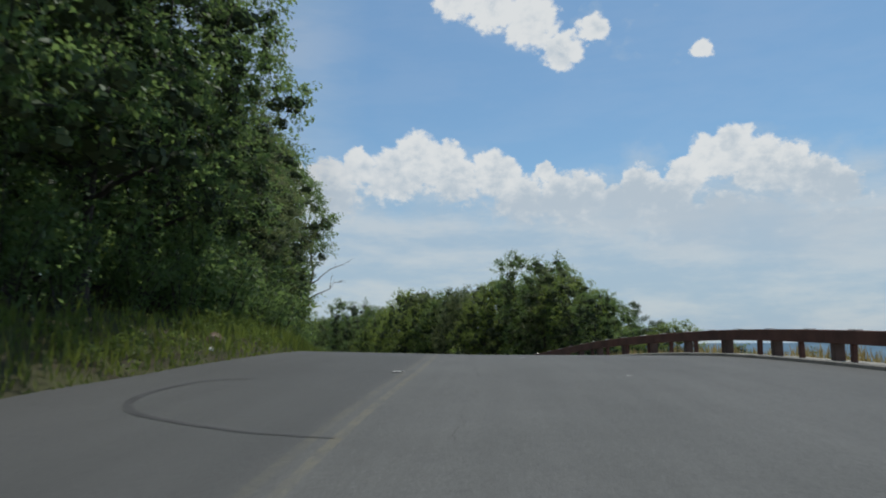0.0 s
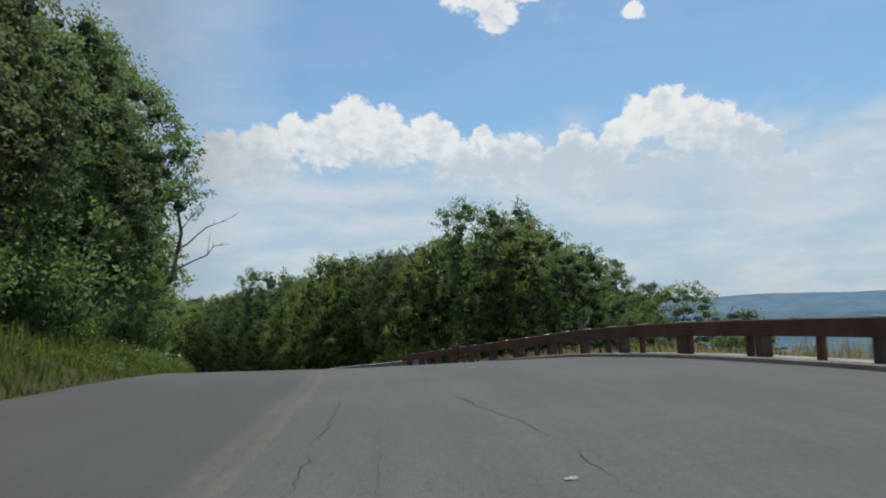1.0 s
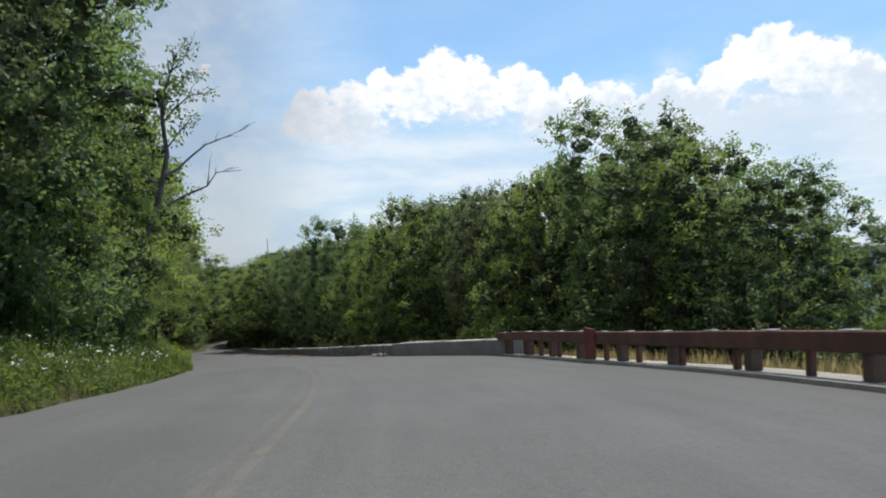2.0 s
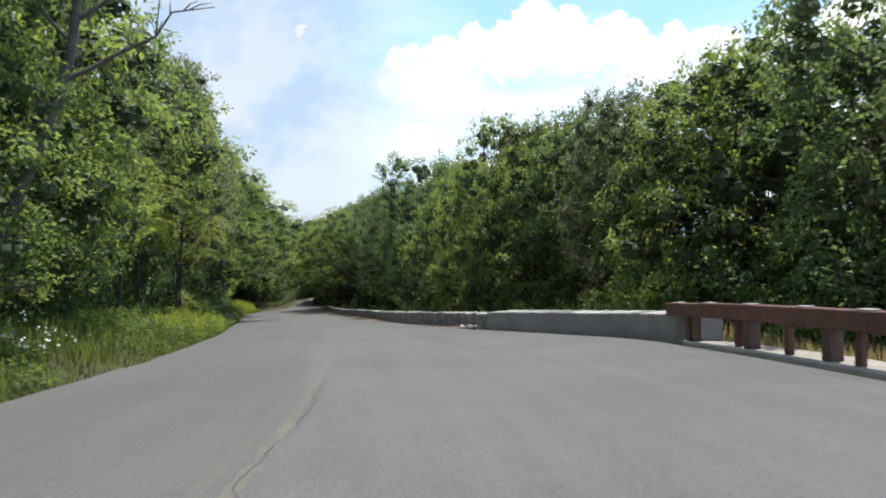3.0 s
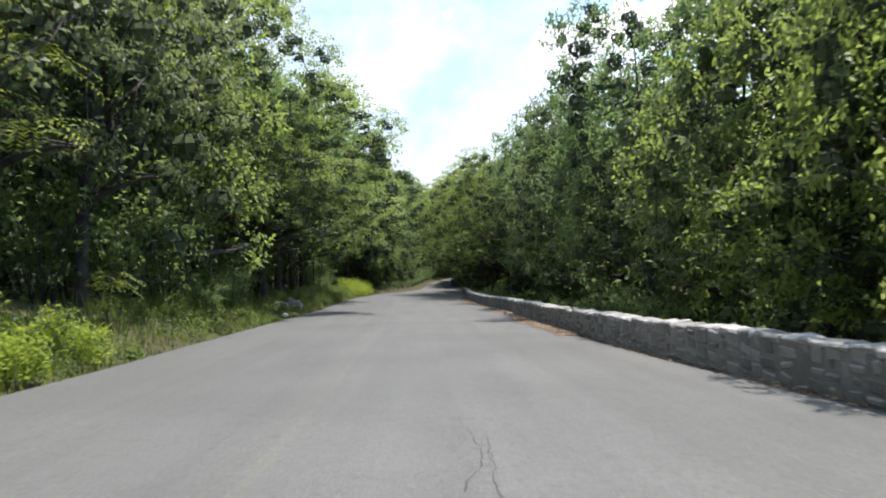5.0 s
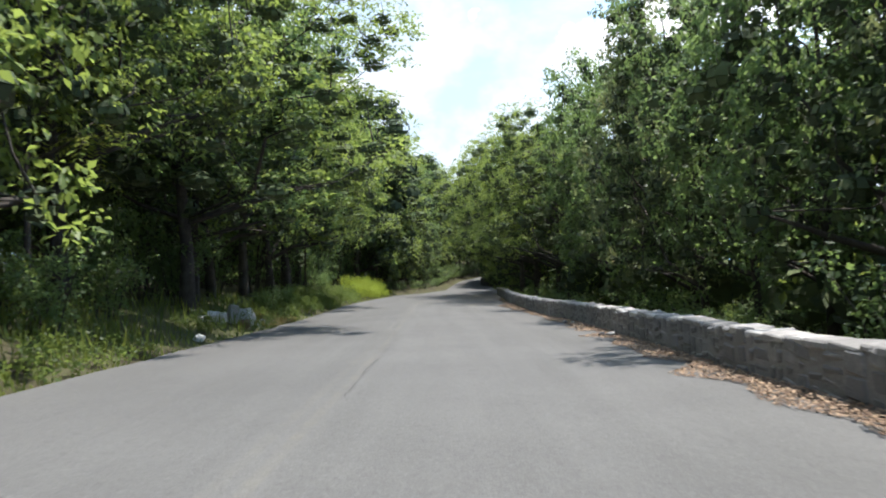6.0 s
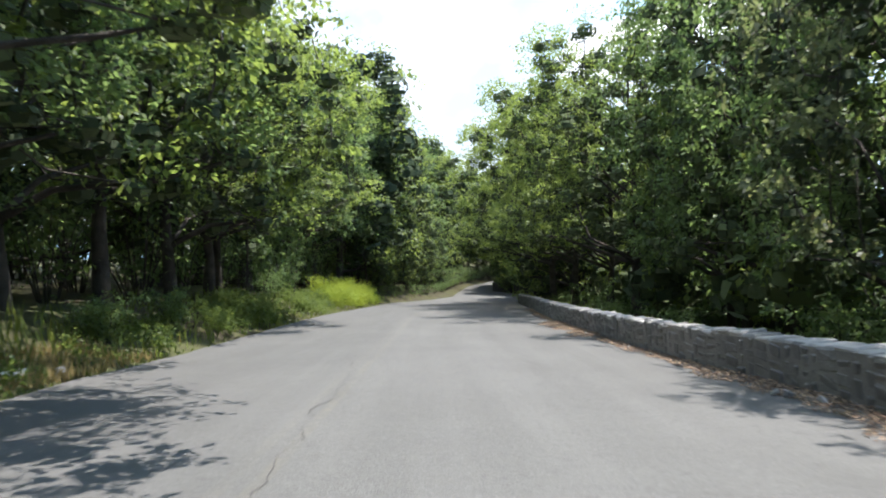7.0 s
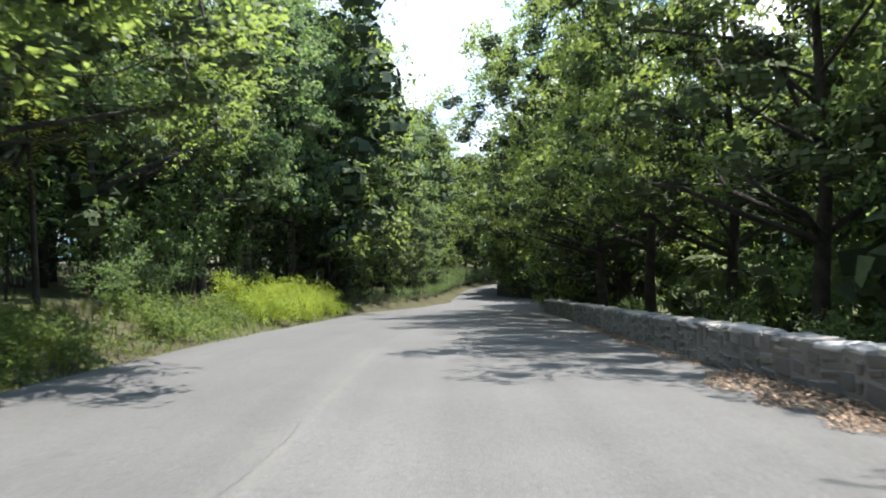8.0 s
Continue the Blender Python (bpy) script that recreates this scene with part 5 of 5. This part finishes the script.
def rubble():
    rnd = random.Random(61)
    shapes = [box_mesh("fallen_stone", 0.20, 0.15, 0.12, [M_CAP if k % 2 else M_STONE], 0.025, 0.035, 60 + k) for k in range(5)]
    for k in range(44):
        s = 63.2 + rnd.random() ** 1.8 * 1.9 if k < 34 else rnd.uniform(86, 114)
        near_ = rnd.random()
        size = rnd.uniform(0.25, 0.85)
        p = at(s, right_edge(s) - 0.08 - 0.45 * near_ * (1 - (s - 63) / 4 if k < 34 else 0.6), 0, False)
        ob = new("fallen_stone", rnd.choice(shapes))
        pile = 0.16 * (1 - near_) * rnd.random() if k < 34 else 0.0
        ob.matrix_world = pose(p[0], p[1], p[2] + 0.05 * size + pile, rnd.uniform(-30, 30), rnd.uniform(-30, 30), rnd.uniform(0, 360)) @ Matrix.Scale(size, 4)
        tagged(ob, "pale broken stone fallen at the wall's foot", "stone", "fallen stones")


def litter():
    rng = np.random.default_rng(14)
    spans = ((63.1, 66.5, 0.6, 2600), (66.5, 69, 0.3, 600), (70, 80, 0.22, 1200), (80.5, 90, 0.68, 7600), (90, 101, 0.65, 5600), (101, 108, 0.45, 2400), (108.5, 115, 0.85, 5600), (116, 128, 0.4, 2200))
    s = np.concatenate([rng.uniform(a_, b_, c) for a_, b_, w, c in spans])
    wide = np.concatenate([np.full(c, w) for a_, b_, w, c in spans])
    lump = np.array([noise.noise(Vector((x * 0.9, 4.0, 0))) for x in s])
    d = rng.random(len(s)) ** 1.5 * wide * np.clip(0.75 + lump, 0.25, 1.4)
    heap = 0.10 * np.clip(1 - d / np.maximum(wide, 0.1), 0, 1) * wide * rng.random(len(s))
    p = at(s, right_edge(s) + 0.02 - d, 0, False) + np.stack([0 * s, 0 * s, 0.008 + heap], 1)
    w = rng.uniform(0, math.tau, len(s))
    size = rng.uniform(0.025, 0.062, len(s))[:, None]
    way_ = np.stack([np.cos(w), np.sin(w), rng.uniform(-0.12, 0.35, len(s))], 1)
    side = np.stack([-np.sin(w), np.cos(w), rng.uniform(-0.3, 0.3, len(s))], 1)
    v = np.stack([p, p + way_ * size * 0.5 + side * size * 0.32 + [0, 0, 0.006], p + way_ * size, p + way_ * size * 0.5 - side * size * 0.32], 1).reshape(-1, 3)
    tagged(new("leaf_litter", quads_mesh("leaf_litter", v, [M_LITTER])), "brown fallen leaves heaped along the wall", "leaf litter", "", "stuff")


def ribbon(points, widths, lift, mat, name):
    """A flat worn mark lying on the road along points of (s, u)."""
    verts = []
    for i, (s, u) in enumerate(points):
        a_, b_ = points[max(i - 1, 0)], points[min(i + 1, len(points) - 1)]
        ds, du = b_[0] - a_[0], b_[1] - a_[1]
        k = math.hypot(ds, du) or 1.0
        for sign in (-1, 1):
            verts.append(at(s - sign * du / k * widths[i], u + sign * ds / k * widths[i], lift, False))
    return mesh_of(name, verts, strip((len(points), 2)), [mat])


def road_marks():
    road = bpy.data.objects["road"]
    rnd = random.Random(91)

    def crack(points, width):
        line = glide([(s, u, 0) for s, u in points], 0.11)
        pts = [(q[0] + rnd.uniform(-0.03, 0.03), q[1] + 0.13 * noise.noise(Vector((q[0] * 1.3, 3, 0))) + 0.05 * noise.noise(Vector((q[0] * 5.0, 7, 0))) + rnd.uniform(-0.012, 0.012)) for q in line]
        wide = [max(0.12, 0.4 + 1.5 * noise.noise(Vector((q[0] * 0.9, 8, 0)))) * rnd.uniform(0.4, 1.0) for q in line]
        part("crack", ribbon(pts, [1.15 * width * w for w in wide], 0.005, M_TAR, "crack"), road)

    for points, width in (
        (((5.6, -0.12), (6.6, -0.26), (7.6, -0.2), (9.1, -0.22)), 0.012), (((11.6, -0.1), (12.6, -0.18), (13.4, -0.24)), 0.014), (((13, -0.25), (16.5, -0.27), (20, -0.3)), 0.008),
        (((17.6, -0.82), (19, -0.82), (20.8, -0.81), (23.4, -0.87)), 0.014), (((18, 1.23), (18.5, 1.18), (19.4, 1.15), (21.2, 0.75), (22.4, 0.55)), 0.012),
        (((41, -1.3), (42.6, -1.25), (45.3, -1.17), (48, -1.2)), 0.014), (((58, -1.35), (61, -1.28), (63, -1.29), (64.5, -1.18)), 0.018), (((65.5, 0.35), (67, 0.3), (69.2, 0.41)), 0.010),
        (((67.5, 0.1), (68.5, 0.3), (70, 0.2)), 0.012), (((94, -1.2), (97.9, -1.38), (100.1, -1.36), (104.1, -1.7)), 0.013), (((103.1, -5.1), (103.6, -4.0), (104.1, -1.75)), 0.016),
        (((60.6, 0.75), (61.3, 0.68), (62.0, 0.76), (62.8, 0.6)), 0.005), (((63.9, 0.5), (64.6, 0.36), (65.6, 0.42)), 0.014), (((107, -1.2), (109, -1.35), (112, -1.3)), 0.006), (((84, -1.15), (87, -1.2), (92, -1.1)), 0.014),
    ):
        crack(points, width)
    loop = [(q[0], q[1]) for q in glide([(10.9, -3.6, 0), (10.5, -4.18, 0), (9.5, -4.34, 0), (8.7, -4.30, 0), (8.0, -4.08, 0), (7.4, -3.67, 0), (7.0, -3.09, 0), (6.7, -2.52, 0), (6.5, -2.0, 0), (6.4, -1.3, 0)], 0.12)]
    part("tyre_mark", ribbon(loop, [0.055 * min(1, 0.25 + 3.2 * i / len(loop)) * min(1, 0.2 + 2.2 * (1 - i / len(loop))) for i in range(len(loop))], 0.004, M_RUBBER, "tyre_mark"), road)
    for s, u, k in ((12.65, -1.6, 0.85), (12.6, 2.44, 0.4), (28.2, 1.86, 0.4), (18.1, 0.94, 0.35), (15.8, -1.0, 0.3)):
        bm = bmesh.new()
        bmesh.ops.create_grid(bm, x_segments=9, y_segments=5, size=0.5)
        for q in bm.verts:
            q.co = Vector((q.co.x * 0.25 * k + 0.02 * k * noise.noise(q.co * 6 + Vector((u, 0, 0))), q.co.y * 0.11 * k * (1 + 0.9 * noise.noise(Vector((q.co.x * 5, s, 0)))), 0.016 * k * (1 + noise.noise(q.co * 7 + Vector((s, u, 0))))))
        me = bpy.data.meshes.new("paper_scrap")
        bm.to_mesh(me)
        bm.free()
        me.materials.append(M_PAPER)
        p = at(s, u, 0, False)
        ob = new("paper_scrap", me)
        ob.matrix_world = pose(p[0], p[1], p[2] + 0.006, 0, 0, heading(s) + 12)
        tagged(ob, "small pale scrap of litter on the asphalt", "litter", "scraps on the road")


def radio_mast():
    mast = empty("radio_mast", pose(-196, 690, -60))
    tagged(mast, "thin grey radio mast far off in the valley", "mast")
    v, f = [], []
    tube(v, f, [(0, 0, -20), (0, 0, 40), (0, 0, 83)], [0.9, 0.6, 0.35], 6)
    part("pole", mesh_of("pole", v, f, [M_MAST]), mast)


stone_pile()
rubble()
litter()
road_marks()
radio_mast()
